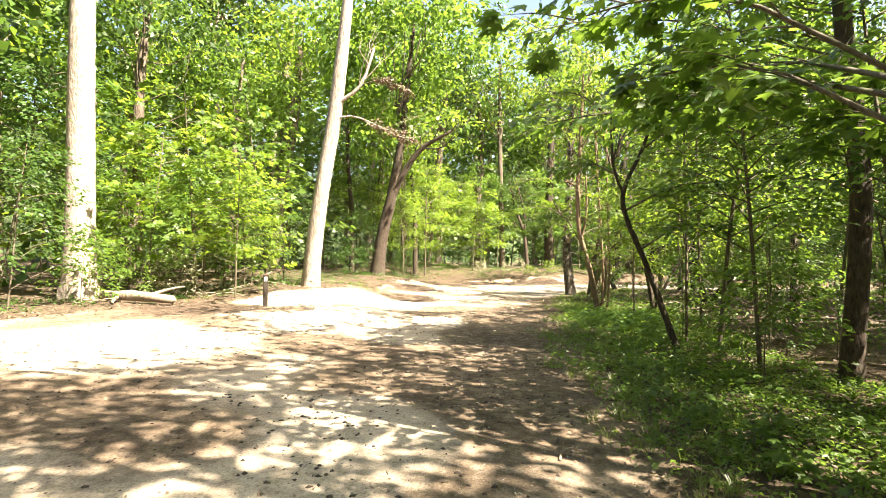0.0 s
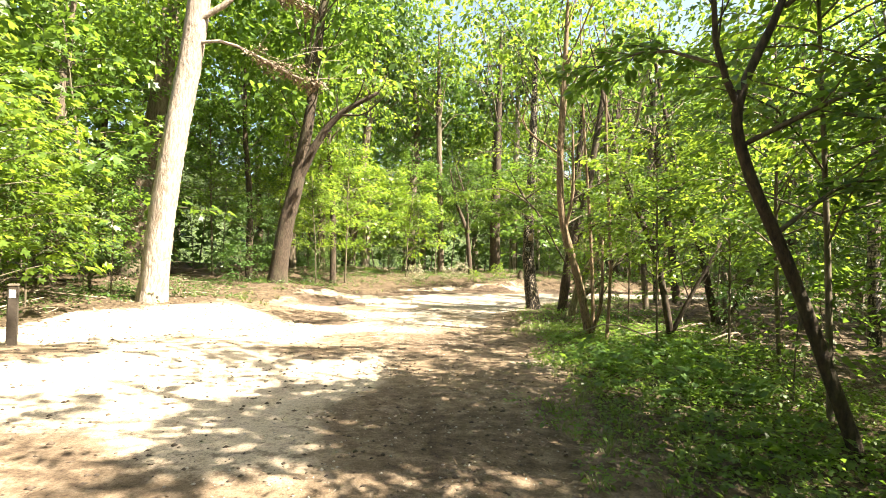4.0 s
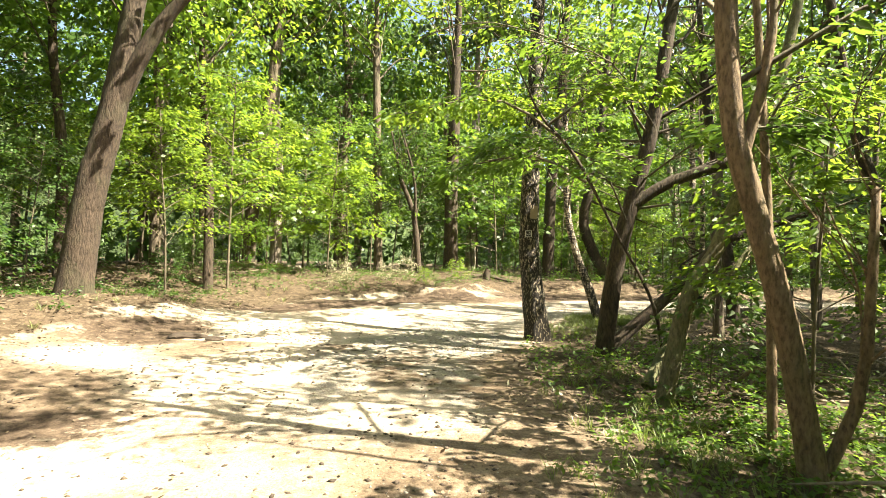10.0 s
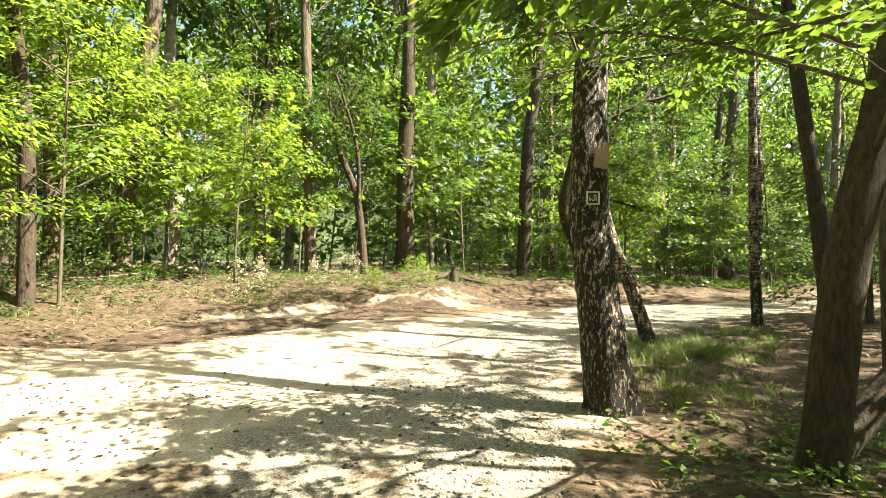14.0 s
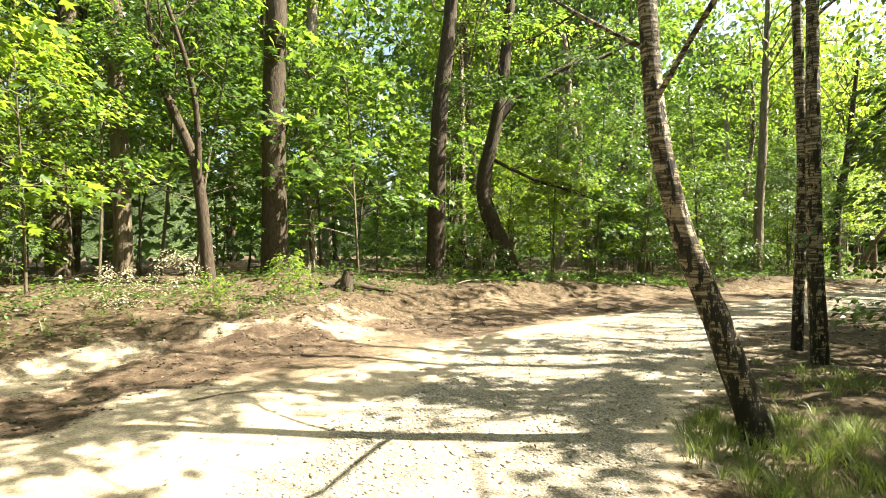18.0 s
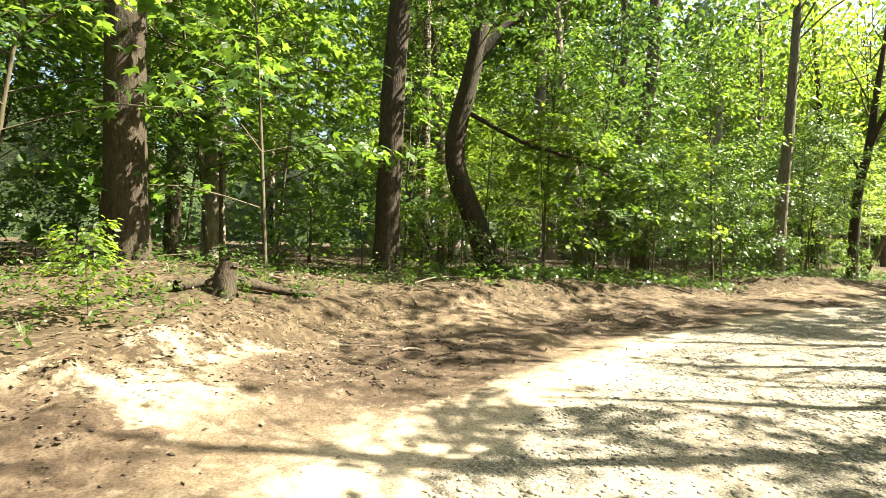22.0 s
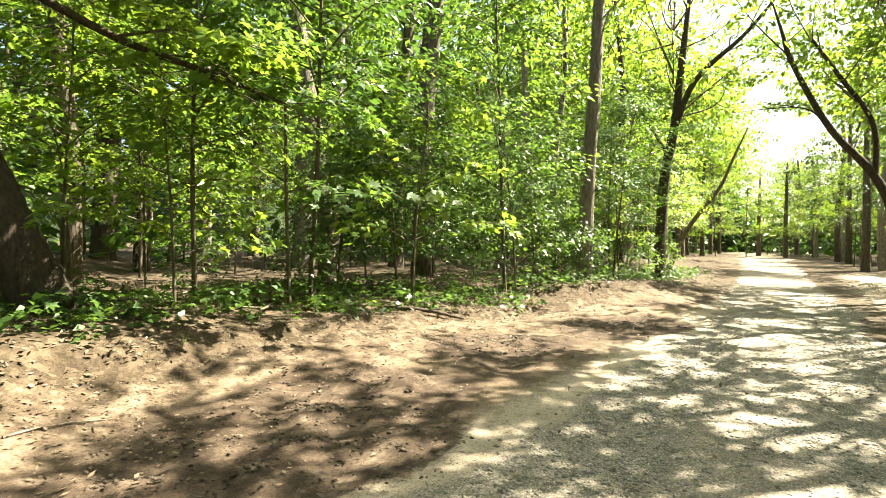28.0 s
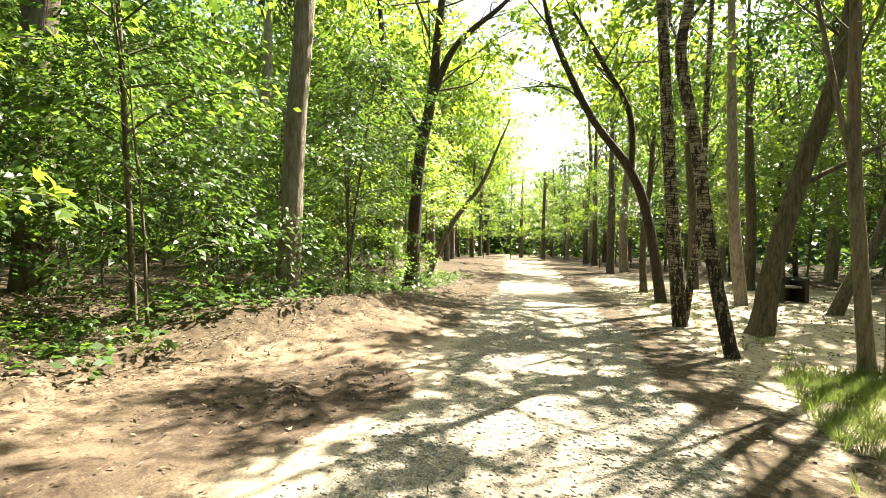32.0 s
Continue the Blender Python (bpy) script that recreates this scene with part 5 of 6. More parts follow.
# open spots on the banks and the views between the trunks (x, y, radius)
CLEAR = [(0.3, 32.8, 2.3), (2.8, 33.8, 2.1), (4.8, 35.0, 1.5), (-1.6, 31.6, 1.4), (-6.6, 18.3, 1.2), (-8.0, 19.8, 1.5), (-9.4, 21.6, 1.5), (-10.8, 23.2, 1.5), (-7.8, 27.5, 1.2), (-6.2, 21.5, 1.5), (6.0, 36.0, 1.0), (8.8, 36.4, 0.9)]


def open_spot(x, y):
    return any((x - a) ** 2 + (y - b) ** 2 < r * r for a, b, r in CLEAR)


def near_gap(x, y, size):
    z = np.array([2.5, 4.0, 5.5] if size == "tall" else [3.0, 5.0, 7.0])
    return bool(in_gap(np.full(3, x), np.full(3, y), z, 0.5).sum() >= 2)


def scatter(size, n, x0, x1, y0, y1, margin, gap, k=1.0):
    made = 0
    for _ in range(n * 30):
        x, y = rng.uniform(x0, x1), rng.uniform(y0, y1)
        d = float(max(inside(TRACK, np.array([x]), np.array([y]))[0], inside(YARD, np.array([x]), np.array([y]))[0]))
        if d > -margin or not free_spot(x, y, gap, PLACED) or open_spot(x, y):
            continue
        if size in ("tall", "mid") and any(abs(x - a) < 1.7 and -3.0 < y - b < 0.7 for a, b in ((6.14, 37.18), (8.6, 37.3), (1.68, 35.9), (19.62, 37.55), (25.85, 38.55), (0.3, 34.4))):
            continue
        if size in ("tall", "broad") and near_gap(x, y, size):
            continue
        plant(size, x, y, k)
        made += 1
        if made >= n:
            break


# right-hand thicket, left bank, north bank, then the depth of the wood
scatter("tall", 14, 2.6, 9, -2, 20, 2.4, 1.4)
scatter("mid", 8, 3, 10, 1, 20, 2.2, 1.4, 0.9)
scatter("mid", 14, 4, 18, 14, 28, 1.6, 1.7)
scatter("tall", 14, 5, 22, 8, 27, 2.0, 2.0)
scatter("mid", 16, -16, -5, 9, 31, 1.4, 1.6)
scatter("tall", 14, -18, -5, 5, 34, 1.8, 1.9)
scatter("broad", 8, -18, -7, 8, 36, 2.6, 3.0)
scatter("tall", 12, -12, 8, 33, 42, 2.0, 1.9)
scatter("broad", 10, -14, 12, 36, 48, 3.0, 2.8)
scatter("mid", 18, 9, 30, 36.5, 42, 1.0, 1.1)
scatter("tall", 18, 9, 34, 38, 46, 1.8, 1.6)
scatter("mid", 14, -10, 10, 33, 42, 1.8, 1.9)
scatter("broad", 10, 10, 36, 40, 52, 3.0, 2.8)
scatter("tall", 14, 28, 54, 40, 56, 1.2, 2.2)
scatter("tall", 14, 26, 56, 20, 40, 1.2, 2.3)
scatter("broad", 8, 30, 56, 18, 38, 2.6, 3.0)
scatter("broad", 5, 8, 24, 4, 26, 3.0, 3.0)
scatter("broad", 7, -26, -9, -8, 12, 2.0, 3.0)
scatter("low", 20, -12, -5, 8, 33, 0.8, 0.9)
scatter("low", 22, -4, 30, 32, 42, 0.8, 0.9)
scatter("low", 10, 2, 8, 3, 21, 1.2, 0.9)


def far_woods(n):
    """The wood further off, where single trees can no longer be told apart: leaves in uneven heaps up to the tree tops."""
    x, y = rng.uniform(-48, 96, n * 6), rng.uniform(-40, 90, n * 6)
    d = inside(TRACK, x, y)
    near = off_line(GRAVEL_LINE[:12], x, y)
    ok = (((d < -1.5) & (near > 15) & (near < 40)) | ((x > 74) & (near < 44)) | ((y < -26) & (near < 44))) & ~((y < 2) & (near > 26))
    x, y = x[ok][:n], y[ok][:n]
    m = len(x)
    roof = (18 + 5 * ripple(x, y, 0.22)) * np.where((x > 45) & (np.abs(y - 31.5 - 0.29 * (x - 12.5)) < 0.13 * (x - 12.5)), 0.36, 1.0)
    z = level(x, y) + roof * np.where(rng.uniform(0, 1, m) < 0.55, rng.uniform(0.45, 1, m), rng.uniform(0, 1, m) ** 1.25)
    p = np.stack([x, y, z], 1)
    keep = ripple(x + 0.7 * z, y - 0.4 * z, 0.55) > -0.35
    p = p[keep]
    m = len(p)
    long = rng.uniform(0.35, 0.9, m)
    v, f = blades(p, unit(m, rng, 0.5), np.array([0, 0, 1.0]) + 0.7 * rng.standard_normal((m, 3)), long, long * 0.6, 0.2)
    return tagged(new("far_woods", mesh("far_woods", v, f, LEAF_DARK)), "dense green leaves of the wood further off", "woods", kind="stuff")


far_woods(145000)


def backdrop():
    """Leaf wall all round, beyond the last trees."""
    n, rows = 360, 7
    a = np.linspace(0, 2 * np.pi, n, endpoint=False)
    r = 80 + 3 * np.sin(9 * a) + 2 * np.sin(23 * a + 1)
    top = 16 + 2.0 * np.sin(17 * a) + 1.8 * np.sin(41 * a + 2) + rng.normal(0, 0.8, n)
    top = np.where(np.abs(a - 0.34) < 0.2, 0.42 * top, top)
    v = np.vstack([np.stack([14 + (r + 1.2 * np.sin(13 * a + k)) * np.cos(a), 24 + (r + 1.2 * np.sin(13 * a + k)) * np.sin(a), -1 + (top + 1) * k / (rows - 1)], 1) for k in range(rows)])
    i, j = np.meshgrid(np.arange(rows - 1), np.arange(n), indexing="ij")
    i, j = i.ravel(), j.ravel()
    f = np.stack([i * n + j, i * n + (j + 1) % n, (i + 1) * n + (j + 1) % n, (i + 1) * n + j], 1)
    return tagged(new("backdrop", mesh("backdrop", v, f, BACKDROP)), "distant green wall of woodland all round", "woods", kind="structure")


backdrop()
# far trees take the lightest leaf colour to look shone through by the sun
for x, y, k in ((60, 43.4, 0.5), (64, 46.6, 0.55), (68, 51.5, 1.4), (63, 50.5, 1.3), (60.5, 38.2, 1.3), (57, 49, 1.3), (50.5, 37.5, 1.25), (44, 45.6, 1.2), (38.5, 44.0, 1.1), (41, 35.2, 1.0)):
    tree("lime", [(x, y, 0, 0.2), (x - 0.1, y, 2.5, 0.18), (x + 0.2, y + 0.1, 5, 0.15)], "tall oak where the road bends out of sight", 15, k, name="oak_tree", sides=8)
for x, y in ((60, 41.5), (63, 44.5), (64.5, 40), (67, 43), (58, 45.8), (61, 38.5), (68, 47), (70, 40), (56, 36.8), (54.5, 47)):
    plant("broad", x, y, 0.8, "sunlit leafy tree where the road bends out of sight", 2)
# lightest leaf variant again, so that the colour itself looks sunlit
for x, y, k in ((35.6, 25.4, 0.8), (33.4, 23.4, 0.85), (30.2, 22.2, 0.85), (37.8, 27.4, 0.8), (27.2, 21.6, 0.8), (39.4, 29.2, 0.75), (41.4, 31.4, 0.8), (35.4, 22.0, 0.9)):
    plant("broad", x, y, k, "sunlit leafy tree behind the clearing", 2)
for x, y, k, i in ((2.9, 14.8, 0.8, 2), (4.2, 13.6, 0.9, 0), (-3.9, 33.0, 1.0, 2), (-1.6, 34.6, 0.9, 0), (-6.8, 30.6, 1.0, 2), (10.4, 37.6, 0.9, 0), (12.3, 38.0, 1.0, 2), (17.4, 38.2, 1.0, 0), (22.4, 38.3, 0.9, 2), (23.8, 39.2, 1.0, 0), (28.6, 40.2, 1.0, 2), (33, 41.6, 1.0, 2), (3.1, 10.9, 0.95, 2), (3.4, 8.4, 0.9, 0)):
    plant("tall", x, y, k, "leafy sapling at the edge of the track", i)
for x, y, k, i in ((-7.75, 13.9, 0.85, 1), (-9.3, 14.9, 0.95, 1), (-10.4, 13.9, 0.9, 1), (-12.9, 14.6, 1.2, 1), (-9.0, 18.2, 1.3, 0), (-11.2, 17.4, 1.4, 1), (-12.6, 21.0, 1.2, 0), (-4.9, 31.8, 0.95, 1), (-2.9, 31.9, 0.9, 1), (3.6, 35.8, 0.95, 0), (4.3, 39.0, 1.3, 0), (2.9, 38.2, 1.3, 0), (7.3, 38.9, 1.1, 0), (10.0, 37.1, 0.8, 1), (11.7, 37.5, 1.0, 0), (0.0, 36.2, 1.3, 0), (14.2, 37.7, 1.0, 1)):
    plant("maple", x, y, k, "", i)
plant("mid", -9.2, 14.3, 0.9, "leafy sapling at the sunny edge of the wood")
plant("mid", -8.3, 15.4, 0.8, "leafy sapling at the sunny edge of the wood")

# ---- ground cover, all real pieces ----


def spots(n, x0, x1, y0, y1, keep):
    """Up to n random places in a stretch for which keep(distance inside the track, x, y) holds."""
    x, y = rng.uniform(x0, x1, n * 8), rng.uniform(y0, y1, n * 8)
    k = keep(inside(TRACK, x, y), x, y)
    x, y = x[k][:n], y[k][:n]
    return np.stack([x, y, height(x, y)], 1)


def litter(n, x0, x1, y0, y1, keep, leaf, name, label):
    p = spots(n, x0, x1, y0, y1, keep)
    m = len(p)
    p[:, 2] += rng.uniform(0.004, 0.02, m)
    v, f = blades(p, unit(m, rng, 0.25), np.array([0, 0, 1.0]) + 0.35 * rng.standard_normal((m, 3)), leaf * rng.uniform(0.5, 1.3, m), 0.5 * leaf * rng.uniform(0.5, 1.2, m), -0.1)
    return tagged(new(name, mesh(name, v, f, LITTER)), label, "leaf litter", kind="stuff")


litter(42000, -12, 32, 2, 42, lambda d, x, y: (d < 0.1) & (d > -7), 0.075, "leaf_litter", "brown dry leaves lying on the forest floor")
litter(11000, -9, 28, 0, 38, lambda d, x, y: (d > -0.3) & (rng.uniform(0, 1, len(x)) < np.exp(-np.maximum(d, 0) / 0.9) + 0.16), 0.05, "scattered_leaves", "scattered dry leaves along the track's edges")
litter(9000, 0, 26, 31, 39, lambda d, x, y: (d > -0.2) & (y > 0.2 * x + 29.5) & (rng.uniform(0, 1, len(x)) < np.exp(-np.maximum(d, 0) / 1.2)), 0.045, "verge_leaves", "brown dry leaves blown against the foot of the bank")
yellow = litter(70, 0.0, 2.4, 1, 22, lambda d, x, y: (d < 0.5) & (d > -0.9), 0.05, "fallen_leaves", "few pale yellow fallen leaves on the verge")
yellow.data.materials[0] = PALE


def pebbles(n, keep, lo, hi, x0, x1, y0, y1, material, name, label, cat):
    p = spots(n, x0, x1, y0, y1, keep)
    m = len(p)
    base = np.array([(1, 0, 0), (0, 1, 0), (-1, 0, 0), (0, -1, 0), (0, 0, 0.75), (0, 0, -0.6)], float)
    tri = np.array([(0, 1, 4), (1, 2, 4), (2, 3, 4), (3, 0, 4), (1, 0, 5), (2, 1, 5), (3, 2, 5), (0, 3, 5)])
    s = lo + (hi - lo) * rng.uniform(0, 1, m) ** 2.5
    a = rng.uniform(0, 6.28, m)
    q = base[None] * (1 + 0.35 * rng.standard_normal((m, 6, 1)) * 0.6) * s[:, None, None]
    q[:, :, 1] *= rng.uniform(0.55, 1, m)[:, None]
    q[:, :, 2] *= 0.7
    c, w = np.cos(a)[:, None], np.sin(a)[:, None]
    q = np.stack([q[:, :, 0] * c - q[:, :, 1] * w, q[:, :, 0] * w + q[:, :, 1] * c, q[:, :, 2]], -1) + p[:, None]
    f = (tri[None] + 6 * np.arange(m)[:, None, None]).reshape(-1, 3)
    return tagged(new(name, mesh(name, q.reshape(-1, 3), f, material)), label, cat, kind="stuff")


def on_gravel(w):
    return lambda d, x, y: (d > 0.1) & (gravel_share(x, y) > w + (1 - w) * rng.uniform(0, 1, len(x)))


pebbles(34000, on_gravel(0.25), 0.007, 0.030, 0, 24, 21, 35.5, STONE, "gravel", "loose grey gravel along the crown of the road", "gravel")
pebbles(3500, on_gravel(0.05), 0.006, 0.02, -4, 2, 0, 21, STONE, "track_grit", "sparse small stones in the packed sand", "gravel")
pebbles(10000, lambda d, x, y: (d > 0) & (soil_share(x, y) > 0.25 + 0.6 * rng.uniform(0, 1, len(x))), 0.006, 0.030, -4, 20, 26, 36, CLOD, "soil_clods", "crumbled dark soil in the churned verge", "soil")
pebbles(9500, lambda d, x, y: (d > 0.1) & (rng.uniform(0, 1, len(x)) < np.clip(0.55 + 0.5 * ripple(x, y, 0.9), 0.1, 1)), 0.005, 0.034, -8, 2, 1, 24, CLOD, "dark_crumbs", "dark crumbs of bark and soil on the sand", "soil")


def herbs(n, x0, x1, y0, y1, keep, tall, name, label, material, leaf):
    """Low green plants: a dozen small leaves each, on stalks of uneven height."""
    p = spots(n, x0, x1, y0, y1, keep)
    k = np.repeat(np.arange(len(p)), 12)
    m = len(k)
    out = unit(m, rng, 0.2)
    wide = rng.uniform(0.06, 0.22, len(p))
    q = p[k] + out * (wide[k] * rng.uniform(0.2, 1, m))[:, None]
    q[:, 2] = p[k][:, 2] + 0.02 + tall * rng.uniform(0.05, 1, m) * (rng.uniform(0, 1, len(p)) ** 1.8 + 0.25)[k]
    long = leaf * rng.uniform(0.6, 1.4, m)
    v, f = blades(q, out + 0.5 * unit(m, rng, 0.4), np.array([0, 0, 1.0]) + 0.45 * rng.standard_normal((m, 3)), long, long * 0.6, 0.2)
    return tagged(new(name, mesh(name, v, f, material)), label, "undergrowth", kind="stuff")


def edge(lo, hi, s=1.0):
    """A belt along the track with a ragged rim."""
    return lambda d, x, y: (d + 0.35 * ripple(x, y, 1.1) < -lo - s * rng.uniform(0, 1, len(x)) ** 2) & (d > -hi)


def grass(n, x0, x1, y0, y1, keep, tall, name, label):
    """Tufts of narrow bent blades."""
    p = spots(n, x0, x1, y0, y1, keep)
    k = np.repeat(np.arange(len(p)), 22)
    m = len(k)
    a = rng.uniform(0, 6.28, m)
    out = np.stack([np.cos(a), np.sin(a), 0 * a], 1)
    b = p[k] + out * rng.uniform(0, 0.07, m)[:, None]
    h = tall * rng.uniform(0.4, 1.2, m)
    v, f = blades(b, out * rng.uniform(0.15, 0.6, m)[:, None] + np.array([0, 0, 1.0]), out, h, np.full(m, 0.007), -0.3)
    return tagged(new(name, mesh(name, v, f, GRASS)), label, "grass", kind="stuff")


herbs(4200, 0.2, 5.5, 1, 18, edge(0.05, 3.8, 1.6), 0.16, "verge_herbs", "dense low green plants on the shaded verge", LEAF, 0.047)
herbs(650, 1, 8, 14, 22.2, edge(0.1, 4.5), 0.2, "verge_seedlings", "seedlings and herbs under the trees", LEAF, 0.055)
herbs(1500, -9, 32, 24, 41, lambda d, x, y: edge(0.2, 3.6)(d, x, y) & (y > 0.2 * x + 30), 0.22, "bank_herbs", "low green plants along the foot of the bank", LEAF_DARK, 0.06)
herbs(900, -12, -4, 8, 34, edge(0.6, 5.0), 0.2, "west_herbs", "scattered seedlings on the sunny bank", LEAF_DARK, 0.06)
herbs(200, 8, 32, 28, 41, lambda d, x, y: edge(0.1, 2.2)(d, x, y) & (y > 0.2 * x + 30), 0.38, "bank_plants", "broad-leaved green plants along the foot of the bank", LEAF_DARK, 0.11)
grass(380, 0.3, 4, 2, 20, edge(-0.1, 1.4), 0.16, "verge_grass", "green grass along the verge")
grass(300, 1.8, 7, 22.4, 28.5, edge(0.05, 2.0), 0.12, "bend_grass", "yellow-green grass tufts round the birches at the bend")
grass(300, -9, 32, 10, 41, lambda d, x, y: edge(0.0, 1.8)(d, x, y) & ((x < -3) | (y > 30)), 0.17, "bank_grass", "thin grass on the bank")
grass(420, 16.9, 19.9, 29.4, 30.6, lambda d, x, y: d < 0.02, 0.15, "clearing_grass", "sunlit grass tuft at the edge of the clearing")

grass(170, 3.3, 5.0, 24.6, 26.2, lambda d, x, y: (d < 0.12) & (np.hypot(x - 4.1, y - 25.3) < 0.95), 0.19, "birch_grass", "long pale green grass round the foot of a birch")


def seedlings(n, x0, x1, y0, y1, keep, name, label, leaf=0.1, tall=0.4):
    """Broad-leaved young maples of knee height: lobed leaves on short stalks round a stem."""
    p = spots(n, x0, x1, y0, y1, keep)
    k = np.repeat(np.arange(len(p)), 9)
    m = len(k)
    a = rng.uniform(0, 6.28, m)
    out = np.stack([np.cos(a), np.sin(a), rng.uniform(-0.25, 0.2, m)], 1)
    q = p[k] + out * rng.uniform(0.02, 0.14, m)[:, None]
    q[:, 2] = p[k][:, 2] + tall * (rng.uniform(0.3, 1.0, len(p))[k]) * rng.uniform(0.4, 1.0, m)
    long = leaf * rng.uniform(0.6, 1.3, m)
    v, f = blades(q, out, np.array([0, 0, 1.0]) + 0.35 * rng.standard_normal((m, 3)), long, 0.55 * long, 0.2, "palm")
    return tagged(new(name, mesh(name, v, f, LEAF)), label, "undergrowth", kind="stuff")


seedlings(150, 1.1, 3.6, 11.5, 14.8, edge(0.25, 2.6), "maple_seedlings", "knee-high maple seedlings on the verge")
seedlings(90, 1.3, 4.2, 3.0, 11.0, edge(0.4, 2.4), "verge_maples", "small maple seedlings in the shaded verge", 0.09, 0.3)
seedlings(110, 6, 19, 35, 38.5, lambda d, x, y: edge(0.0, 1.9)(d, x, y) & (y > 0.2 * x + 30), "bank_seedlings", "broad-leaved seedlings along the foot of the bank", 0.11, 0.35)

# ---- single things ----


def stick(line, label="dry fallen branch lying on the ground", name="fallen_branch", material=None, twigs=()):
    base = np.array([line[0][0], line[0][1], at(line[0][0], line[0][1])])
    ob = thing(name, base, label, "branch", "fallen branches")
    loc = [(x - base[0], y - base[1], at(x, y) + h - base[2], r) for x, y, h, r in line]
    part("stem", tubes("stem", [loc], material or DEADWOOD, 9, rough=0.09), ob)
    for tw in twigs:
        part("twig", tubes("twig", [[(x - base[0], y - base[1], at(x, y) + h - base[2], r) for x, y, h, r in tw]], material or DEADWOOD, 5), ob)
    return ob


stick([(-10.0, 11.75, 0.16, 0.12), (-9.3, 11.9, 0.2, 0.13), (-8.3, 12.0, 0.16, 0.10)], "brown weathered log lying on the sand", "log", twigs=[[(-8.9, 11.95, 0.2, 0.05), (-8.5, 12.2, 0.4, 0.035), (-8.2, 12.3, 0.45, 0.02)], [(-9.6, 11.85, 0.15, 0.06), (-9.5, 11.5, 0.05, 0.04), (-9.3, 11.3, 0.03, 0.02)]])
stick([(-6.4, 32.6, 0.1, 0.1), (-5.2, 32.7, 0.12, 0.11), (-3.9, 32.5, 0.1, 0.09)], "old grey log lying on the bank", "log")
stick([(2.3, 33.6, 0.06, 0.07), (2.9, 33.9, 0.1, 0.075), (3.5, 34.0, 0.05, 0.05), (4.0, 34.2, 0.04, 0.03)], "dark rotten log at the foot of the trees", "log", DARKBARK, twigs=[[(2.9, 33.9, 0.12, 0.035), (2.8, 33.7, 0.3, 0.03), (2.85, 33.5, 0.42, 0.015)]])
stick([(12.9, 36.9, 0.05, 0.035), (13.5, 36.7, 0.08, 0.03), (14.2, 36.4, 0.03, 0.02)], "broken dark branch on the verge", "fallen_branch", DARKBARK)
for k in range(105):
    zone = k % 5
    x0, x1, y0, y1 = ((2, 8, 8, 20), (3, 8, 14.5, 20.5), (-12, -5, 11, 32), (-6, 12, 32, 40), (-9, -6.5, 12, 15))[zone]
    x, y, a, L = rng.uniform(x0, x1), rng.uniform(y0, y1), rng.uniform(0, 6.28), rng.uniform(0.7, 2.2)
    if inside(TRACK, np.array([x]), np.array([y]))[0] > -0.8 or (zone == 3 and open_spot(x, y)):
        continue
    r = rng.uniform(0.010, 0.026)
    dx, dy = math.cos(a) * L, math.sin(a) * L
    bend = rng.normal(0, 0.12)
    stick([(x, y, r, r), (x + dx * 0.5 - dy * bend, y + dy * 0.5 + dx * bend, r + rng.uniform(0.0, 0.12) * (3 if zone == 1 else 1), r * 0.8), (x + dx, y + dy, r * 0.5 + rng.uniform(0, 0.2), r * 0.4)],
          twigs=[[(x + dx * 0.5 - dy * bend, y + dy * 0.5 + dx * bend, r + 0.03, r * 0.5), (x + dx * 0.7 + dy * 0.2, y + dy * 0.7 - dx * 0.2, 0.08, r * 0.35), (x + dx * 0.8 + dy * 0.35, y + dy * 0.8 - dx * 0.35, 0.14, r * 0.2)]])

for x, y, a, L in ((0.2, 28.1, 0.1, 0.9), (11.9, 34.3, 0.4, 0.5), (12.6, 34.1, -0.3, 0.4), (-4.6, 15.2, 0.8, 0.5), (0.3, 4.2, 1.2, 0.35), (-0.1, 8.9, 0.3, 0.4), (-5.6, 20.4, 2.0, 0.7), (0.6, 13.2, 1.0, 0.4), (8.2, 34.6, 0.2, 0.6), (17.4, 35.9, 0.5, 0.5), (-2.2, 26.6, 0.2, 0.8), (3.9, 32.6, -0.2, 0.7)):
    dx, dy = math.cos(a) * L, math.sin(a) * L
    stick([(x, y, 0.008, 0.009), (x + dx * 0.5 - dy * 0.1, y + dy * 0.5 + dx * 0.1, 0.02, 0.008), (x + dx, y + dy, 0.006, 0.004)], "thin dry twig lying on the track")


def box(bm, x, y, z, sx, sy, sz, bevel=0.0):
    m = bmesh.ops.create_cube(bm, size=1)
    bmesh.ops.scale(bm, vec=(sx, sy, sz), verts=m["verts"])
    bmesh.ops.translate(bm, vec=(x, y, z), verts=m["verts"])
    if bevel:
        edges = list({e for v in m["verts"] for e in v.link_edges})
        bmesh.ops.bevel(bm, geom=edges, offset=bevel, segments=2, affect="EDGES")


def solid(name, boxes, material):
    bm = bmesh.new()
    for b in boxes:
        box(bm, *b)
    me = bpy.data.meshes.new(name)
    bm.to_mesh(me)
    bm.free()
    me.materials.append(material)
    return me


post = thing("wooden_post", (-6.28, 12.69, at(-6.28, 12.69)), "short dark wooden marker post with a pale plate", "post", turn=0.5)
part("shaft", solid("shaft", [(0, 0, 0.34, 0.11, 0.11, 0.88, 0.012)], POST), post)
part("cap", solid("cap", [(0, 0, 0.795, 0.118, 0.118, 0.03, 0.008)], TWIG), post, "pale sawn top")
part("plate", solid("plate", [(0, -0.058, 0.68, 0.075, 0.006, 0.11, 0.002)], PAINT_W), post, "small pale plate")


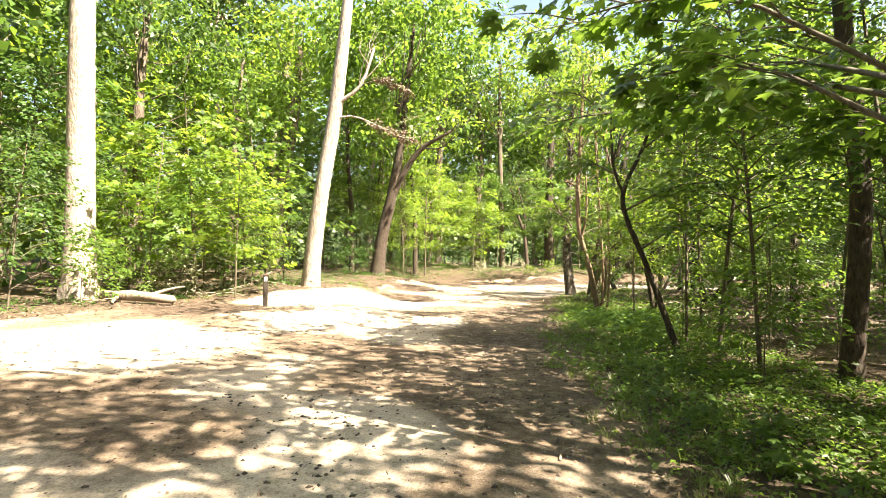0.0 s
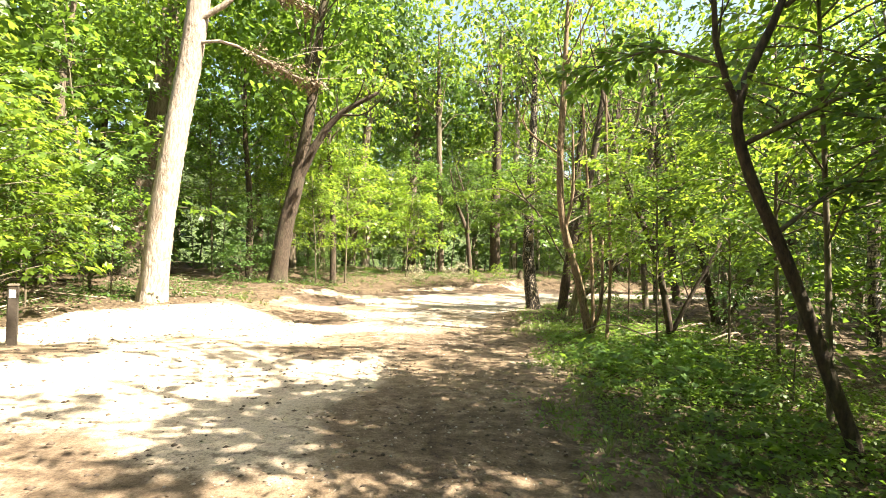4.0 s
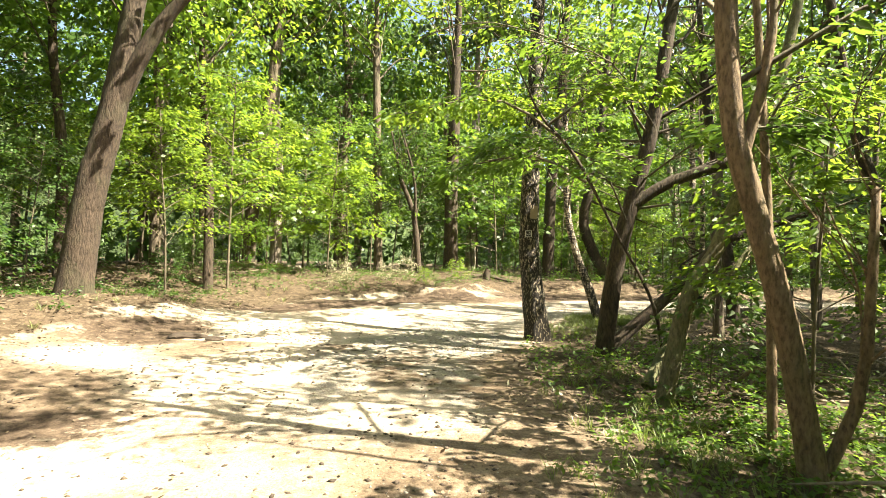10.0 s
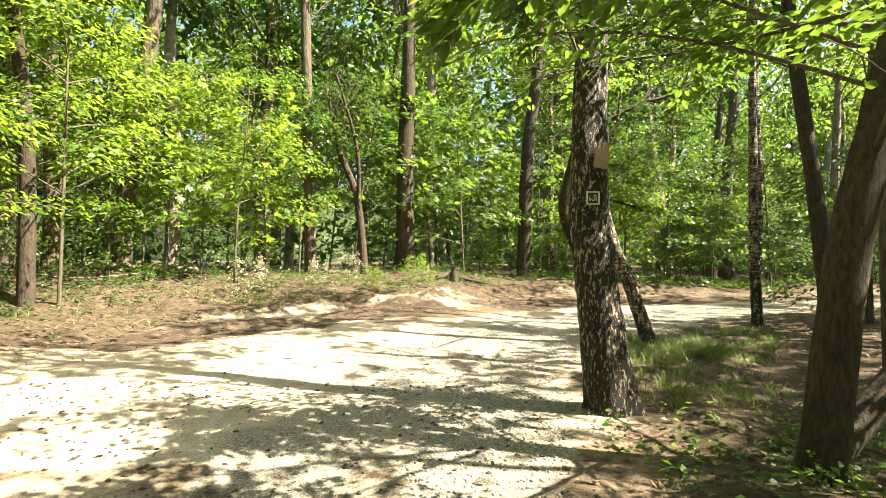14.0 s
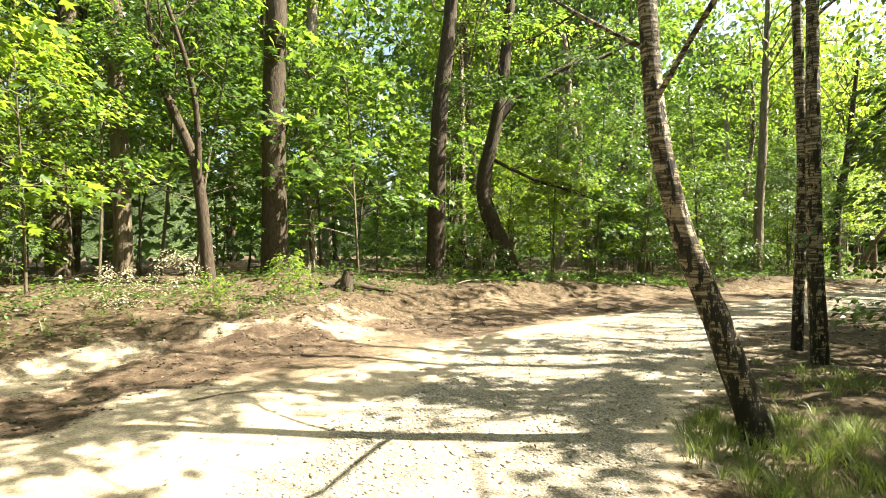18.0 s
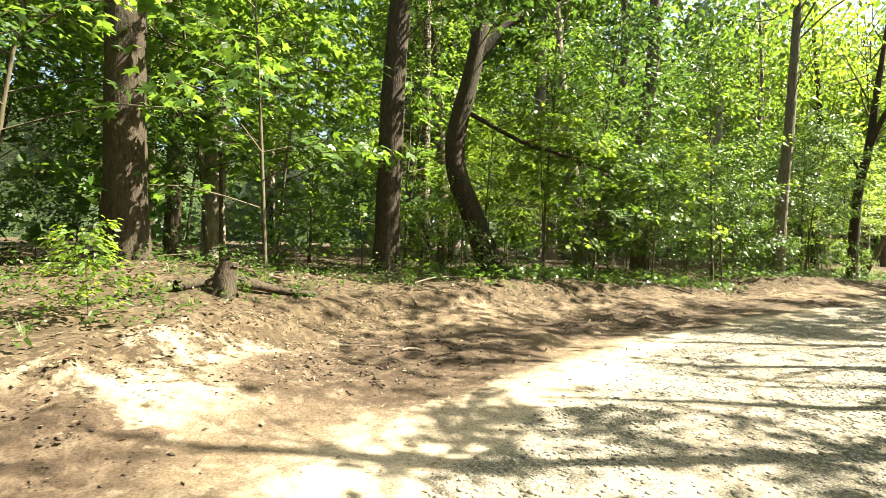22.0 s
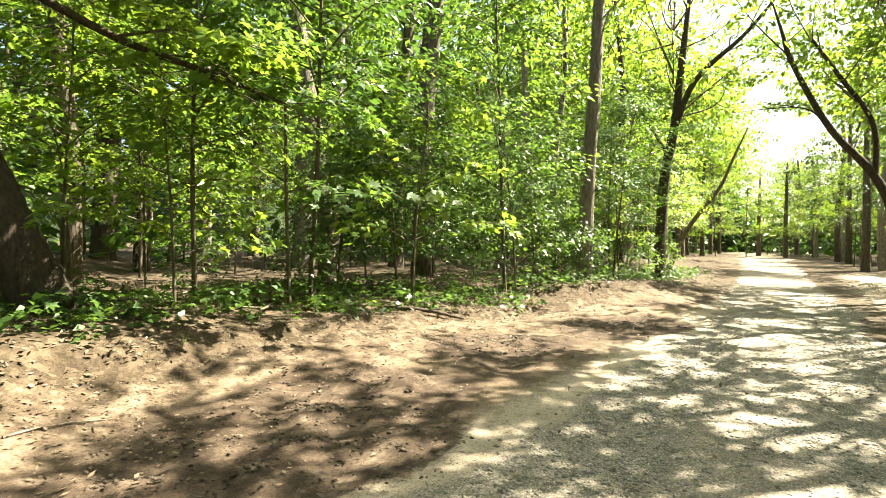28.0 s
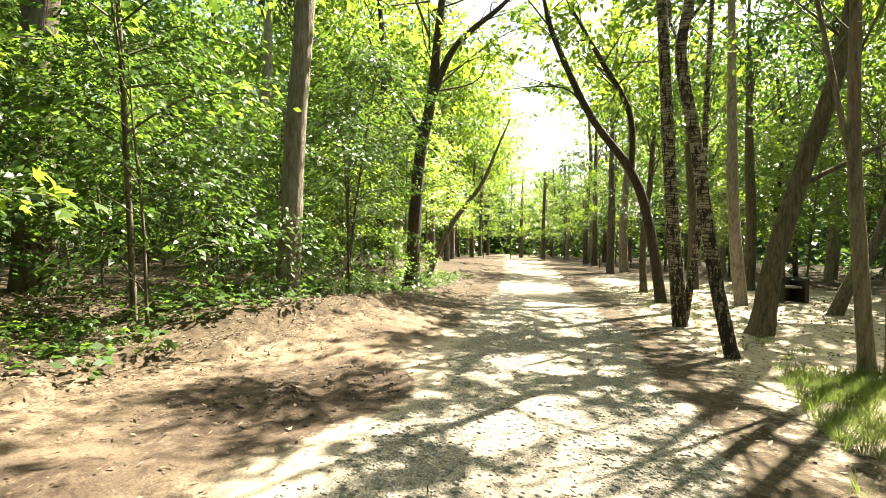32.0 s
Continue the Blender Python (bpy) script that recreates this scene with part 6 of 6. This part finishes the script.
def trail_mark(tree_ob, where, facing, size, glyph):
    """A white square painted on the bark with a white sign on a dark ground, as thin plates."""
    m = pose(*where, 0, 0, facing)
    inv = Matrix.Translation(-Vector(tree_ob.location))
    s = size
    frame_me = solid("trail_mark", [(0, 0, s * 0.45, s, 0.008, s * 0.12, 0.002), (0, 0, -s * 0.45, s, 0.008, s * 0.12, 0.002), (-s * 0.44, 0, 0, s * 0.12, 0.008, s * 0.8, 0.002), (s * 0.44, 0, 0, s * 0.12, 0.008, s * 0.8, 0.002)], PAINT_W)
    fr = part("trail_mark", frame_me, tree_ob, "white painted square frame")
    fr.matrix_local = inv @ m
    ground_me = solid("mark_ground", [(0, 0.004, 0, s * 0.82, 0.006, s * 0.82, 0.001)], NAVY)
    part("mark_ground", ground_me, fr, "dark painted ground")
    part("mark_sign", tubes("mark_sign", [[(s * x, -0.001, s * z, s * 0.035) for x, z in glyph]], PAINT_W, 5, rings=28), fr, "white painted line")
    return fr


trail_mark(mark_tree, (1.735, 22.595, 1.87), -14, 0.115, [(-0.27, 0.12), (-0.26, -0.2), (-0.1, -0.06), (-0.02, -0.22), (0.14, -0.1), (0.06, 0.12), (0.2, 0.22), (0.25, -0.2)])
trail_mark(mark2_tree, (25.79, 38.33, 1.42), -22, 0.12, [(-0.2, 0.1), (0.2, 0.1), (0.0, -0.2)])
patch = part("bare_patch", solid("bare_patch", [(0, 0, 0, 0.13, 0.02, 0.17, 0.009), (0.02, 0, 0.1, 0.07, 0.018, 0.1, 0.008)], TAN), mark_tree, "pale patch of bare wood")
patch.matrix_local = Matrix.Translation(-Vector(mark_tree.location)) @ pose(1.83, 22.63, 2.22, 0, 8, -8)

# rotten stump and upturned root on the bank, a flat stone on the track
def stump(x, y, r, h, label, name="tree_stump", bark=DARKBARK, top=DEADWOOD):
    ob = thing(name, (x, y, at(x, y)), label, "stump")
    v, f, cap = tube([(0, 0, -0.1, r), (0.01, 0, h * 0.5, r * 0.85), (0.06, 0.01, h, r * 0.72)], 16, 7, flare=0.6, rough=0.07, seed=int(x * 10) % 97)
    part("bark", mesh("bark", v, [tuple(q) for q in f.tolist()], bark, True), ob)
    part("cut_face", tubes("cut_face", [[(0.06, 0.01, h - 0.05, r * 0.74), (0.06, 0.01, h - 0.01, r * 0.74), (0.06, 0.01, h, r * 0.5), (0.06, 0.01, h + 0.004, r * 0.05)]], top, 16, rings=7, rough=0.12), ob, "broken rotten top")
    return ob


stump(2.78, 33.5, 0.13, 0.36, "black rotten stump in a hollow of the bank", top=DARKBARK)


def stone(x, y, sx, sy, sz, label, material=STONE):
    bm = bmesh.new()
    bmesh.ops.create_icosphere(bm, subdivisions=3, radius=1)
    for v in bm.verts:
        k = 1 + 0.22 * noise.noise(v.co * 1.6 + Vector((x, y, 0))) + 0.08 * noise.noise(v.co * 5)
        v.co = Vector((v.co.x * sx * k, v.co.y * sy * k, v.co.z * sz * k))
    me = bpy.data.meshes.new("stone")
    bm.to_mesh(me)
    bm.free()
    me.materials.append(material)
    ob = new("stone", me)
    ob.location = (x, y, at(x, y) + sz * 0.25)
    return tagged(ob, label, "stone")


stone(-3.75, 22.1, 0.30, 0.12, 0.06, "dark clump of soil and bark on the track", CLOD)
stone(-3.3, 21.95, 0.14, 0.09, 0.05, "small dark clump of soil beside a larger one", CLOD)

stick([(4.5, 32.30, 0.012, 0.017), (4.62, 32.31, 0.014, 0.018), (4.78, 32.30, 0.012, 0.014)], "short pale broken branch in the churned soil")

# brick fire place at the back of the clearing
grill = thing("barbecue_grill", (30.4, 29.05, at(30.4, 29.05)), "dark masonry barbecue grill in the clearing", "grill", turn=radians(-60))
part("side_wall", solid("side_wall", [(-0.36, 0, 0.34, 0.14, 0.6, 0.7, 0.015)], RUST), grill)
part("side_wall", solid("side_wall", [(0.36, 0, 0.34, 0.14, 0.6, 0.7, 0.015)], RUST), grill)
part("back_wall", solid("back_wall", [(0, 0.26, 0.34, 0.58, 0.1, 0.7, 0.015)], RUST), grill)
part("slab", solid("slab", [(0, 0, 0.42, 0.58, 0.42, 0.06, 0.01)], STONE), grill, "grey stone slab")
part("grate", solid("grate", [(-0.26 + 0.065 * i, -0.02, 0.62, 0.012, 0.5, 0.012) for i in range(9)], RUST), grill)

# leafy young bush on the bank
plant("bush", 1.6, 32.5, 0.52, "bright green young bush standing on the sandy bank")
plant("bush", 0.35, 31.8, 0.38, "low bright green bush on the sandy bank")
plant("dry", -0.9, 31.9, 0.7)
plant("dry", -0.2, 33.0, 0.75)
plant("dry", -9.4, 13.7, 1.2)
plant("dry", -2.4, 30.6, 0.8)
